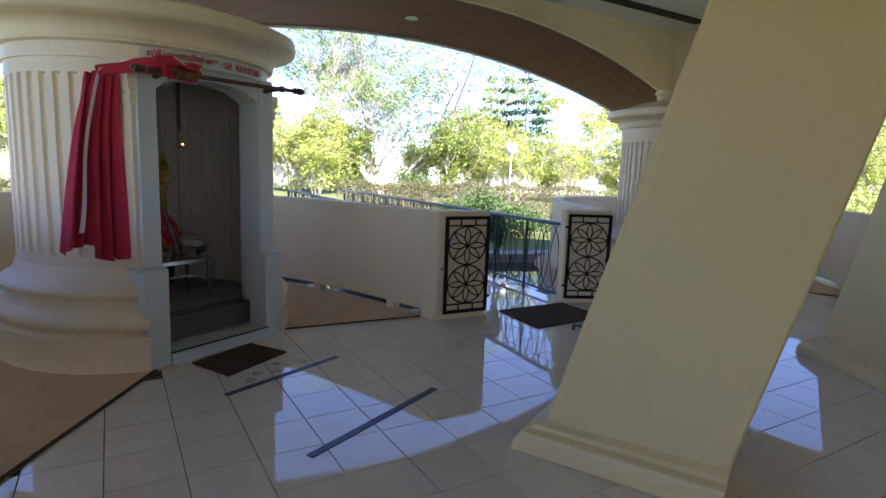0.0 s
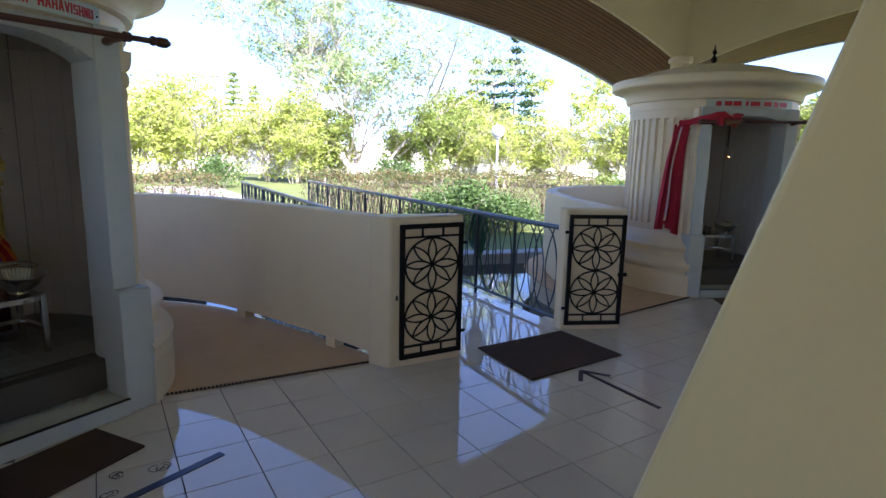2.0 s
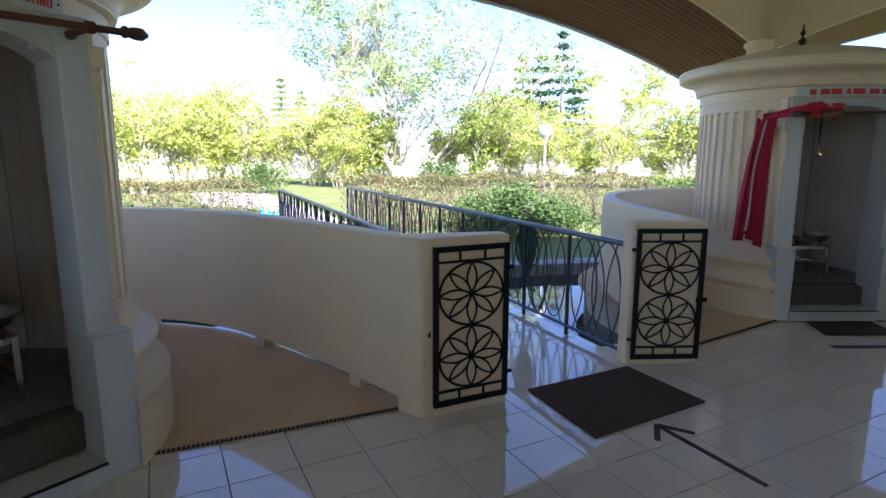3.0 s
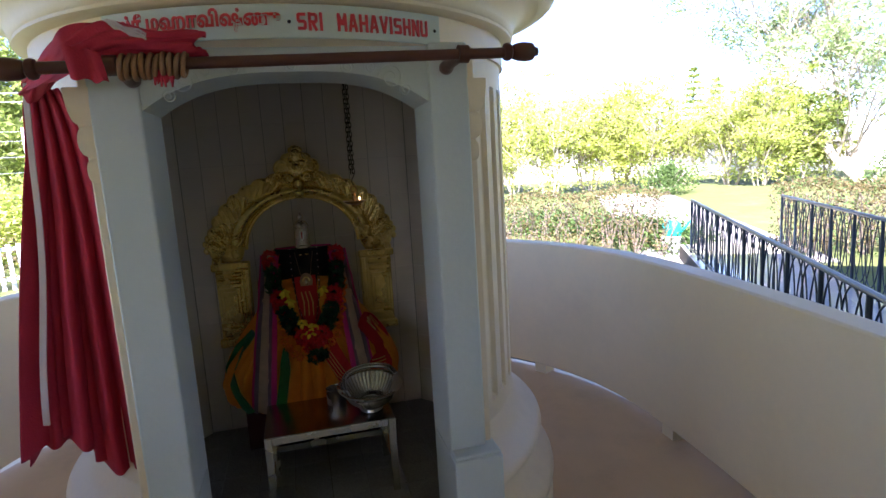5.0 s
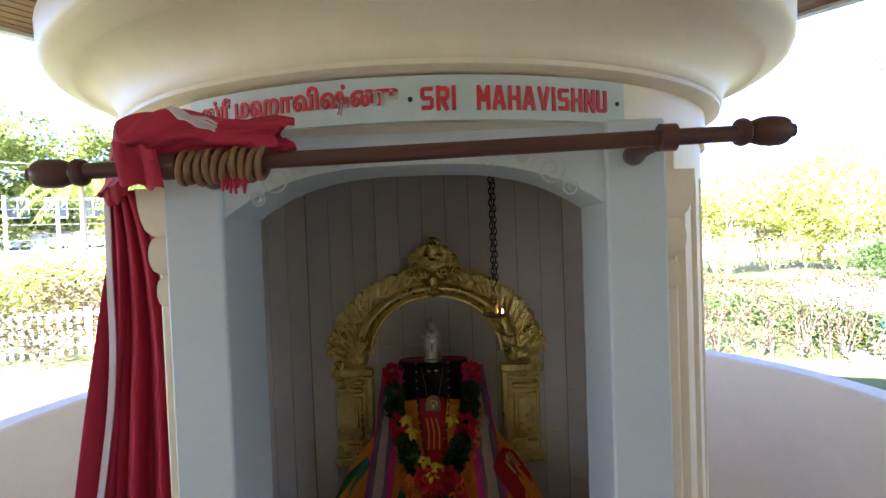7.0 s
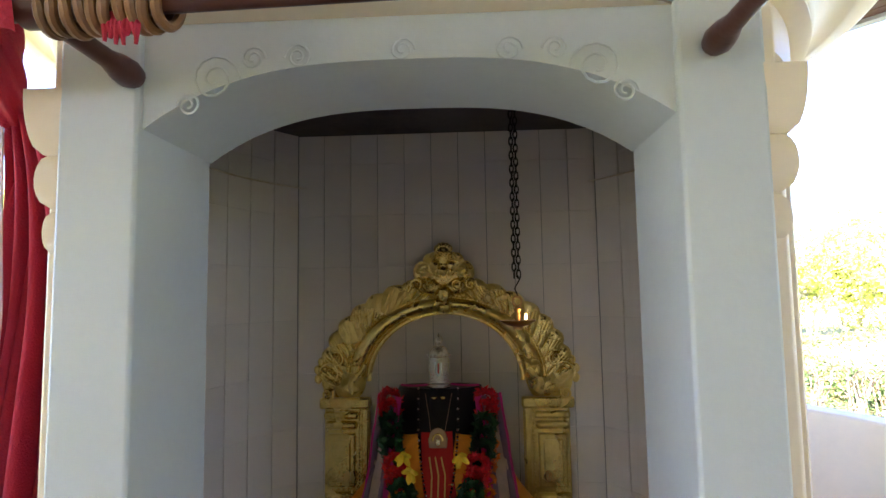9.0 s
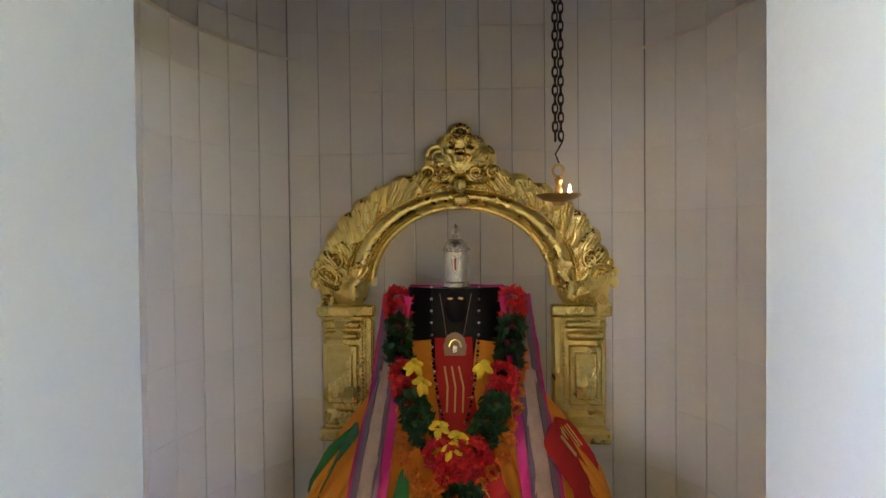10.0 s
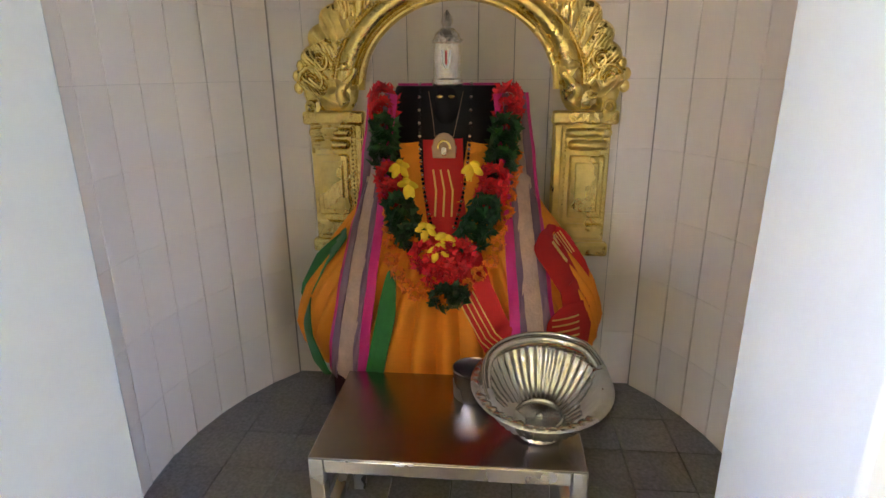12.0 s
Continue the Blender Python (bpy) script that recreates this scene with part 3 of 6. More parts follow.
def block_letter(ch, w, h, t):
    """Painted capital of straight strokes: quads in the plane, lower left corner at the origin."""
    quads = []
    for x0, y0, x1, y1 in STROKES[ch]:
        a, b = Vector((x0 * w, y0 * h)), Vector((x1 * w, y1 * h))
        n = (b - a).normalized()
        n = Vector((-n.y, n.x)) * t / 2
        quads.append([a - n, b - n, b + n, a + n])
    return quads


def shrine(m, lettered):
    th = thing("shrine", m, "round cream shrine with fluted wall, moulded cornice and grey doorway", "shrine", "shrines of the temple", kind="structure")
    # fluted shaft
    g = G()
    N, R0, R1 = 52, 0.872, 0.848
    a0, a1 = 35.0, 325.0
    k = round(N * (a1 - a0) / 360)
    pts = []
    for i in range(k):
        s = a0 + (a1 - a0) * i / k
        w = (a1 - a0) / k
        for f, r in ((0.0, R0), (0.46, R0), (0.54, R1 + .006), (0.62, R1), (0.86, R1), (0.94, R1 + .006)):
            pts.append((r, s + w * f))
    pts.append((R0, a1))
    lv = [(0.66, 0.0), (0.735, 0.0), (0.745, 1.0), (1.88, 1.0), (1.892, 0.0), (1.99, 0.0)]
    vs = []
    for z, f in lv:
        for r, a in pts:
            rr = R0 + (r - R0) * f
            vs.append((rr * math.cos(radians(a)), rr * math.sin(radians(a)), z))
    q = len(pts)
    g.add(vs, [(j * q + i, j * q + i + 1, (j + 1) * q + i + 1, (j + 1) * q + i) for j in range(len(lv) - 1) for i in range(q - 1)])
    part("fluted_wall", g, CREAM, th, smooth=25)
    # moulded base
    g = G()
    base = [(0.80, 0.0), (1.03, 0.0), (1.035, 0.20), (1.03, 0.235), (1.005, 0.25), (1.0, 0.262)]
    base += [(1.0 + 0.04 * math.sin(math.pi * t / 8), 0.262 + 0.115 * t / 8) for t in range(1, 8)]
    base += [(0.985, 0.385), (0.965, 0.40), (0.955, 0.43), (0.955, 0.46), (0.962, 0.475)]
    base += [(0.962 + 0.03 * math.sin(math.pi * t / 8), 0.475 + 0.07 * t / 8) for t in range(1, 8)]
    base += [(0.945, 0.552), (0.915, 0.575), (0.895, 0.60), (0.885, 0.64), (0.872, 0.665), (0.80, 0.67)]
    g.revolve(base, 80, 32, 328)
    part("moulded_base", g, CREAM, th, smooth=40)
    # cornice and low dome
    g = G()
    cor = [(0.75, 1.984), (0.885, 1.984), (0.885, 2.075), (0.915, 2.078), (0.925, 2.085), (0.925, 2.095), (0.93, 2.10)]
    cor += [(0.93 + 0.10 * (1 - math.cos(math.pi / 2 * t / 8)), 2.10 + 0.10 * math.sin(math.pi / 2 * t / 8)) for t in range(1, 9)]
    cor += [(1.035, 2.20), (1.05, 2.208), (1.08, 2.216), (1.096, 2.226), (1.102, 2.24), (1.104, 2.30), (1.098, 2.314), (1.08, 2.322), (0.98, 2.33), (0.93, 2.35), (0.7, 2.43), (0.4, 2.495), (0.15, 2.52), (0.001, 2.525)]
    g.revolve(cor, 96)
    part("cornice", g, CREAM, th, smooth=40)
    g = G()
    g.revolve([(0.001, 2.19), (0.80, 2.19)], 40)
    part("inner_ceiling", g, DARKPL, th, "dark mottled plaster ceiling")
    g = G()
    g.revolve([(0.035, 2.51), (0.03, 2.53), (0.012, 2.54), (0.012, 2.56), (0.03, 2.575), (0.036, 2.595), (0.03, 2.615), (0.012, 2.63), (0.012, 2.65), (0.024, 2.665), (0.024, 2.685), (0.01, 2.70), (0.006, 2.75), (0.001, 2.76)], 16)
    part("finial", g, IRON, th, "dark iron ball finial")
    # grey doorway: two jambs with heavier feet, lintel with a flat arch
    for s in (1, -1):
        y = sorted((s * 0.402, s * 0.527))
        g = G().box(0.56, 0.80, y[0], y[1], 0.0, 1.992)
        j = part("jamb", g, GREY, th, "pale grey painted door jamb", bevel=0.006)
        y = sorted((s * 0.398, s * 0.565))
        g = G().box(0.585, 0.862, y[0], y[1], 0.0, 0.66)
        g.box(0.585, 0.858, y[0] + 0.004, y[1] - 0.004, 0.66, 0.672)
        part("foot", g, GREY, j, bevel=0.006)
        # cream pilaster beside the jamb, with a stack of rounded mouldings as capital
        y = sorted((s * 0.50, s * 0.556))
        g = G().box(0.60, 0.775, y[0], y[1], 0.55, 1.985)
        pl = part("pilaster", g, CREAM, th, bevel=0.006)
        for z, hh, e in ((1.665, 0.032, 0.018), (1.745, 0.045, 0.036), (1.835, 0.05, 0.061)):
            g = G()
            nn = 8
            prof = [(-hh + 2 * hh * i / nn) for i in range(nn + 1)]
            vs = []
            for t in prof:
                ee = e * (math.sqrt(max(0.0, 1 - (t / hh) ** 2)) if e < 0.06 else (0.35 + 0.65 * math.sqrt(max(0.0, 1 - ((t - hh) / (2 * hh)) ** 2))))
                yo = 0.548 + ee * 0.6
                vs += [(0.60, s * 0.50, z + t), (0.775 + ee * 0.4, s * 0.50, z + t), (0.775 + ee * 0.4, s * yo, z + t), (0.60, s * yo, z + t)]
            fs = [(i * 4 + q2, i * 4 + (q2 + 1) % 4, (i + 1) * 4 + (q2 + 1) % 4, (i + 1) * 4 + q2) for i in range(nn) for q2 in range(4)]
            fs += [(3, 2, 1, 0), tuple(nn * 4 + q2 for q2 in range(4))]
            if s < 0:
                fs = [f[::-1] for f in fs]
            g.add(vs, fs)
            part("capital_moulding", g, CREAM, pl, smooth=40)
    g = G()
    n = 28
    low = [(-0.402 + 0.804 * i / n, 1.820 + 0.096 * (1 - abs(2 * i / n - 1) ** 3)) for i in range(n + 1)]
    vs = [(x, y, z) for x in (0.56, 0.786) for y, z in low] + [(x, y, 1.990) for x in (0.56, 0.786) for y, z in low]
    q = n + 1
    fs = []
    for i in range(n):
        fs += [(i, i + 1, q + i + 1, q + i), (q + i, q + i + 1, 3 * q + i + 1, 3 * q + i), (i + 1, i, 2 * q + i, 2 * q + i + 1), (2 * q + i + 1, 2 * q + i, 3 * q + i, 3 * q + i + 1)]
    g.add(vs, fs)
    lin = part("lintel", g, GREY, th, "pale grey lintel with shallow carved scrolls", smooth=25)
    # shallow carved scrolls on the lintel's face
    for yc, zc, r, s in ((-0.29, 1.895, .04, 1), (-0.16, 1.925, .022, -1), (0.16, 1.925, .022, 1), (0.29, 1.895, .04, -1), (0.33, 1.855, .02, 1), (-0.33, 1.855, .02, -1), (0.0, 1.93, .02, 1), (0.23, 1.925, .02, -1), (-0.23, 1.925, .02, 1)):
        pts = []
        for i in range(22):
            a = i / 21 * 3.6 * math.pi
            rr = r * (1 - 0.8 * i / 21)
            pts.append((0.787, yc + s * rr * math.cos(a), zc + rr * math.sin(a)))
        part("scroll", G().tube(pts, 0.0022, 5), GREY, lin)
    # threshold: low step, riser and granite floor inside
    g = G().box(0.60, 0.88, -0.403, 0.403, 0.0, 0.085)
    part("threshold", g, GREY, th, "worn pale grey threshold step", bevel=0.006)
    g = G().box(0.865, 0.882, -0.403, 0.403, 0.086, 0.093)
    part("threshold_edge", g, GAPM, th)
    g = G()
    g.box(0.555, 0.60, -0.399, 0.399, 0.0, 0.262)
    part("riser", g, GREY, th, bevel=0.005)
    g = G()
    poly = [(0.79 * math.cos(radians(a)), 0.79 * math.sin(radians(a))) for a in range(32, 329, 8)]
    g.prism(poly, 0.1, 0.270)
    g.prism([(0.556, -.392), (0.598, -.392), (0.598, .392), (0.556, .392)], 0.2625, 0.281)
    part("inner_floor", g, GROUT, th)
    # grout shell behind the wall tiles
    g = G()
    g.revolve([(0.775, 0.25), (0.775, 2.195)], 60, 34.5, 325.5)
    g.box(-0.60, -0.531, -0.60, 0.60, 0.25, 2.195)
    part("inner_wall", g, WGROUT, th)
    # name board, bent round the frieze
    def bend(u, z, r):
        a = u / 0.9
        return (r * math.cos(a), r * math.sin(a), z)
    g = G()
    g.grid(lambda u, v: bend(-0.505 + 0.978 * u, 1.985 + 0.086 * v, 0.897), 30, 1, 0.009)
    sb = part("name_board", g, SIGNB, th, "pale green-grey name board with red lettering")
    words = (("\u0bb8\u0bcd\u0bb0\u0bc0 \u0bae\u0bb9\u0bbe\u0bb5\u0bbf\u0bb7\u0bcd\u0ba3\u0bc1", -0.467, 0.453, 0.062),)
    if lettered:
        for body, u0, w, hgt in words:
            vs, fs = text_mesh(body, 0.06, 0.0015, SIGNR)
            if not vs:
                continue
            x0, x1 = min(v[0] for v in vs), max(v[0] for v in vs)
            y0, y1 = min(v[1] for v in vs), max(v[1] for v in vs)
            g = G()
            g.add([bend(u0 + (x - x0) / max(x1 - x0, 1e-6) * w, 2.001 + (y - y0) / max(y1 - y0, 1e-6) * hgt, 0.8985 + z) for x, y, z in vs], fs)
            part("lettering", g, SIGNR, sb, smooth=0)
        for body, u0, w in (("SRI", 0.028, 0.073), ("MAHAVISHNU", 0.1365, 0.2925)):
            step = [0.45 if ch == "I" else 1.0 for ch in body]
            unit = w / sum(step)
            u = u0
            for k, (ch, f) in enumerate(zip(body, step)):
                cw = unit * 0.76 if ch != "I" else unit * 0.2
                for q, quad in enumerate(block_letter(ch, cw, 0.047, 0.0078)):
                    g = G()
                    top = 0.8992 + 0.0002 * (q % 3)
                    vs = [bend(u + p.x, 2.0035 + p.y, r) for r in (0.8965, top) for p in quad]
                    g.add(vs, [(3, 2, 1, 0), (4, 5, 6, 7), (0, 1, 5, 4), (1, 2, 6, 5), (2, 3, 7, 6), (3, 0, 4, 7)])
                    part("letter_stroke", g, SIGNR, sb, smooth=0)
                u += unit * f
        for u in (0.007, 0.452):
            g = G().ball(bend(u, 2.026, 0.898), 0.005, 8, 5)
            part("screw", g, GAPM, sb)
    else:
        for u0, w in ((-0.41, 0.05), (-0.33, 0.07), (-0.25, 0.08), (-0.13, 0.03), (-0.08, 0.1), (0.06, 0.09), (0.18, 0.06), (0.26, 0.11)):
            g = G()
            g.grid(lambda u, v: bend(u0 + w * u, 2.003 + 0.045 * v, 0.899), 4, 1, 0.002)
            part("lettering", g, SIGNR, sb, smooth=0)
    return th


shrine_1 = shrine(M1, True)
shrine_2 = shrine(M2, False)

# short columns on the shrine roofs that carry the ring beam
for m in (M1, M2):
    g = G()
    g.revolve([(0.001, 2.36), (0.15, 2.36), (0.15, 2.42), (0.12, 2.44), (0.12, 2.66), (0.15, 2.68), (0.15, 2.74), (0.001, 2.74)], 24)
    c = part("roof_column", g, CREAM, m=m @ pose(-0.78, 0, 0))
    tagged(c, "short round cream column between shrine roof and beam", "column", "roof columns", kind="structure")


# ==== curtain, rod and rings ====
def curtain_rod(m):
    th = thing("curtain_rod", m, "dark turned wooden curtain rod with knobbed ends", "curtain rod", "curtain rods")
    g = G()
    g.tube([(0.99, -0.58, 1.9006), (0.99, 0.60, 1.9234)], 0.0145, 14)
    part("pole", g, RODW, th)
    prof = [(0.001, 0), (0.012, 0.0), (0.013, 0.010), (0.022, 0.014), (0.025, 0.022), (0.0265, 0.040), (0.025, 0.056), (0.020, 0.072), (0.015, 0.076), (0.023, 0.082), (0.025, 0.090), (0.022, 0.098), (0.015, 0.102), (0.001, 0.102)]
    for y, s in ((-0.663, 1), (0.673, -1)):
        mm = Matrix.Translation((0.99, y, 1.899 + (y + 0.66) * 0.0194)) @ Matrix.Rotation(radians(-90 * s), 4, 'X')
        g = G().revolve(prof, 16, m=mm)
        part("knob", g, RODW, th)
    for y in (-0.41, 0.455):
        z = 1.899 + (y + 0.66) * 0.0194
        g = G()
        g.tube([(0.99, y - .014, z), (0.99, y + .014, z)], 0.024, 14)
        g.tube([(0.797, y, z - 0.006), (0.815, y, z - 0.006), (0.835, y, z - 0.005), (0.86, y, z - 0.004), (0.975, y, z - 0.002)], [0.018, 0.022, 0.020, 0.014, 0.013], 14)
        part("bracket", g, RODW, th, "turned wooden bracket")
    return th


def curtain(m, seed, wide=1.0, shift=-0.004):
    th = thing("curtain", m, "dark red cotton curtain with pale lining, knotted over its rod", "curtain", "curtains")
    rnd = random.Random(seed)
    ph = [rnd.uniform(0, 6.28) for _ in range(4)]
    def body(u, v):
        # u across the folds, v downwards
        w = (0.11 + 0.25 * v ** 0.65) * wide
        yc = -0.662 - 0.065 * v + shift
        xc = 0.645 - 0.03 * min(1, v * 3) + 0.06 * (1 - v) ** 8
        f = math.sin(u * 26 + ph[0] + 0.8 * math.sin(v * 3)) * (0.012 + 0.028 * v) + math.sin(u * 11 + ph[1]) * 0.02 * v
        z = 1.89 - 1.09 * v - 0.035 * math.sin(u * 7 + ph[2]) * v - 0.05 * (u > 0.55) * v
        return (xc + f + 0.08 * (u - 0.5), yc + (u - 0.5) * w + 0.35 * f, z)
    g = G()
    g.grid(body, 72, 26, 0.003)
    part("fabric", g, CURT, th, smooth=60)
    def back(u, v):
        p = Vector(body(1 - u, v))
        return (2 * (0.645 - 0.03 * min(1, v * 3)) - p.x - 0.035, p.y, p.z + 0.02 * v)
    g = G()
    g.grid(back, 72, 26, 0.003)
    part("back_fabric", g, CURT, th, smooth=60)
    g = G()
    g.grid(lambda u, v: (lambda p: (p[0] + 0.03 + 0.012 * math.sin(v * 9), p[1] - 0.002 + 0.012 * u, p[2] + 0.02))(body(0.20 + 0.02 * u, v * 0.93)), 4, 24, 0.003)
    part("lining", g, CURTL, th, "pale pink lining strip", smooth=60)
    # the knotted part that is thrown over the rod
    def knot(u, v):
        a = u * 2 * math.pi
        t = v
        y = -0.70 + 0.49 * t
        r = 0.042 + 0.009 * math.sin(5 * a + 7 * t + ph[3]) + 0.012 * math.sin(2 * a + 10 * t) + 0.006 * math.sin(11 * a - 16 * t)
        r *= (0.92 + 0.15 * math.sin(math.pi * t) - 0.32 * t) * (1.0 if t < 0.98 else 0.85) * (0.72 + 0.28 * min(1.0, t / 0.6))
        z = 1.893 + 0.062 * min(1.0, t / 0.62)
        return (0.975 - 0.27 * max(0, 0.42 - t) / 0.42 + r * math.cos(a) * 0.9, y + 0.016 * math.sin(a * 2 + t * 5), z + r * math.sin(a))
    g = G()
    g.grid(knot, 72, 40)
    part("knot", g, CURT, th, smooth=60)
    g = G()
    g.grid(lambda u, v: (1.012 + 0.008 * math.sin(u * 9), -0.500 + 0.075 * u + 0.012 * v, 1.945 - 0.072 * v - 0.012 * u + 0.004 * math.sin(u * 12 + 3 * v)), 16, 8, 0.003)
    part("tail", g, CURT, th, smooth=60)
    # pleats of the lining that show between the folds
    for k in range(5):
        g = G()
        pts = []
        for j in range(7):
            q = j / 6
            c = Vector((0.975, 0, 1.955))
            p = Vector(knot(0.20 - 0.11 * q - 0.016 * k * (0.2 + q), 0.60 + 0.20 * q))
            d = Vector((p.x - c.x, 0, p.z - c.z)).normalized()
            pts.append(tuple(p + d * 0.002))
        g.tube(pts, [0.001, 0.0018, 0.0022, 0.0026, 0.0028, 0.0026, 0.002], 6)
        part("lining", g, CURTL, th, "pale pink lining pleat", smooth=60)
    # fringed end that hangs below the rod
    for k in range(9):
        y = -0.318 + 0.0048 * k
        part("fringe", G().tube([(1.0, y, 1.889), (1.005, y + 0.003, 1.872), (1.0, y + 0.004 * math.sin(k * 2.0), 1.856 + 0.006 * math.sin(k * 1.3))], [0.0045, 0.0042, 0.0022], 5), CURT, th)
    return th


def curtain_rings(m, count=10):
    """Wooden rings pushed together on the rod, each leaning a little differently."""
    for k in range(count):
        y = -0.386 + 0.0152 * k
        a = radians(9 + 7 * math.sin(k * 1.7))
        ring = [(0.026 * math.cos(t / 20 * 6.2832), 0.026 * math.sin(t / 20 * 6.2832) * math.sin(a), 0.026 * math.sin(t / 20 * 6.2832) * math.cos(a)) for t in range(20)]
        ob = part("curtain_ring", G().tube(ring, 0.0066, 8, closed=True), RINGW, m=m @ pose(0.99, y, 1.898 + (y + 0.66) * 0.0194 - 0.004 + 0.002 * math.sin(k * 2.3)))
        tagged(ob, "brown turned wooden curtain ring on the rod", "curtain ring", "curtain rings")


curtain_rod(M1)
curtain_rings(M1)
curtain_rod(M2 @ pose(0, 0, -0.07))
curtain_rings(M2 @ pose(0, 0, -0.07))
curtain(M1, 3)
curtain(M2 @ pose(0, 0, -0.07), 8, 0.65, 0.0)


# ==== gates, bridge and railings ====
def iron_gate(p0, p1, z0, z1, label):
    """A leaf from p0 (hinge) to p1 with two eight-petalled rosettes."""
    d = Vector(p1) - Vector(p0)
    w = d.length
    m = Matrix.Translation((p0[0], p0[1], z0)) @ Matrix.Rotation(math.atan2(d.y, d.x), 4, 'Z')
    th = thing("iron_gate", m, label, "gate", "gate leaves")
    h = z1 - z0
    for a, b in (((0.015, 0.015), (0.015, h - .015)), ((w - .015, 0.015), (w - .015, h - .015)), ((0.03, 0.015), (w - .03, 0.015)), ((0.03, h - .015), (w - .03, h - .015))):
        g = G()
        x0, x1 = sorted((a[0], b[0]))
        y0, y1 = sorted((a[1], b[1]))
        g.box(x0 - .015, x1 + .015, -.013, .013, y0 - .015, y1 + .015)
        part("frame_bar", g, IRON, th, bevel=0.003)
    for z in (0.085, h - 0.085):
        g = G().box(0.03, w - .03, -.008, .008, z - .006, z + .006)
        part("cross_bar", g, IRON, th)
    for x in (0.33, 0.66):
        for z in (0.055, h - 0.055):
            g = G().box(w * x - .005, w * x + .005, -.006, .006, z - .03, z + .03)
            part("stub", g, IRON, th)
    hh = (h - 0.18) / 2
    for i in range(2):
        cz = 0.09 + hh * (i + .5)
        rx, rz = (w - .07) / 2, hh / 2 - .004
        g = G()
        g.tube([(w / 2 + rx * math.cos(t * math.pi / 18), 0, cz + rz * math.sin(t * math.pi / 18)) for t in range(36)], 0.007, 6, closed=True)
        ro = part("rosette", g, IRON, th)
        for kk in range(8):
            a = math.pi / 2 + kk * math.pi / 4
            for s in (1, -1):
                pts = []
                for t in range(9):
                    f = t / 8
                    off = s * 0.15 * math.sin(math.pi * f)
                    ca, sa = math.cos(a), math.sin(a)
                    pts.append((w / 2 + rx * (f * ca - off * sa), 0, cz + rz * (f * sa + off * ca)))
                part("petal", G().tube(pts, 0.006, 5), IRON, ro)
        g = G().ball((w / 2, 0, cz), 0.02, 10, 6, (1, .7, 1))
        part("boss", g, IRON, ro)
    for z in (0.14, h - 0.14):
        g = G().tube([(-0.03, 0, z), (0.02, 0, z)], 0.012, 8)
        part("hinge", g, IRON, th)
    g = G().box(w - 0.05, w + 0.025, -0.022, -0.013, h * .45, h * .45 + 0.03)
    part("latch", g, IRON, th)
    return th


iron_gate((-2.19, 4.645), (-2.42, 4.235), 0.05, 0.955, "black wrought-iron gate leaf folded open against its pier")
iron_gate((-1.768, 5.637), (-1.395, 5.925), 0.05, 0.955, "black wrought-iron gate leaf standing open beside a white pier")

DECK0 = HUB + N2 * 5.15
def bridge_pt(a, s, z):
    """a metres along the bridge from the gate, s across it (towards the second shrine)."""
    p = DECK0 + N2 * a + U2 * (s - 0.10 + 0.062 * a)
    return (p.x, p.y, z - 0.005 * a)

dk = G()
vs = [bridge_pt(a, s, z) for a in (-0.3, 8.6) for s, z in ((-.72, -.25), (.72, -.25), (.72, -.012), (-.72, -.012))]
dk.add(vs, [(0, 1, 2, 3), (7, 6, 5, 4), (0, 4, 5, 1), (1, 5, 6, 2), (2, 6, 7, 3), (3, 7, 4, 0)])
tagged(part("bridge_deck", dk, GROUT), "tiled bridge deck over the pond", "bridge", kind="structure")


def railing(s, a0, a1, label):
    th = thing("railing", Matrix.Identity(4), label, "railing", "bridge railings")
    top = 0.835
    g = G().tube([bridge_pt(a0, s, top), bridge_pt(a1, s, top)], 0.021, 10)
    part("handrail", g, RAILB, th, "blue-black painted tube handrail")
    g = G().tube([bridge_pt(a0, s, 0.07), bridge_pt(a1, s, 0.07)], 0.015, 8)
    part("bottom_rail", g, RAILB, th)
    n = round((a1 - a0) / 0.66)
    w = (a1 - a0) / n
    for i in range(n + 1):
        a = a0 + w * i
        part("post", G().tube([bridge_pt(a, s, -0.03), bridge_pt(a, s, top)], 0.017, 8), RAILB, th)
    for i in range(n):
        for f in (0.30, 0.70):
            a = a0 + w * (i + f)
            rx = w * 0.24
            pts = []
            for t in range(24):
                ang = t / 24 * 2 * math.pi
                pts.append(bridge_pt(a + rx * math.cos(ang), s, 0.46 + 0.36 * math.sin(ang)))
            part("oval", G().tube(pts, 0.0065, 5, closed=True), RAILB, th)
        for f, b in ((0.12, 1), (0.5, 1), (0.5, -1), (0.88, -1)):
            pts = []
            for t in range(11):
                q = t / 10
                pts.append(bridge_pt(a0 + w * (i + f) + b * 0.11 * math.sin(q * math.pi), s, 0.07 + q * 0.78))
            part("curved_bar", G().tube(pts, 0.006, 5), RAILB, th)
    return th


railing(0.66, 0.08, 7.85, "blue-black iron bridge railing with ovals, a hose hung on it")
railing(-0.66, 0.25, 7.7, "blue-black iron bridge railing with ovals")

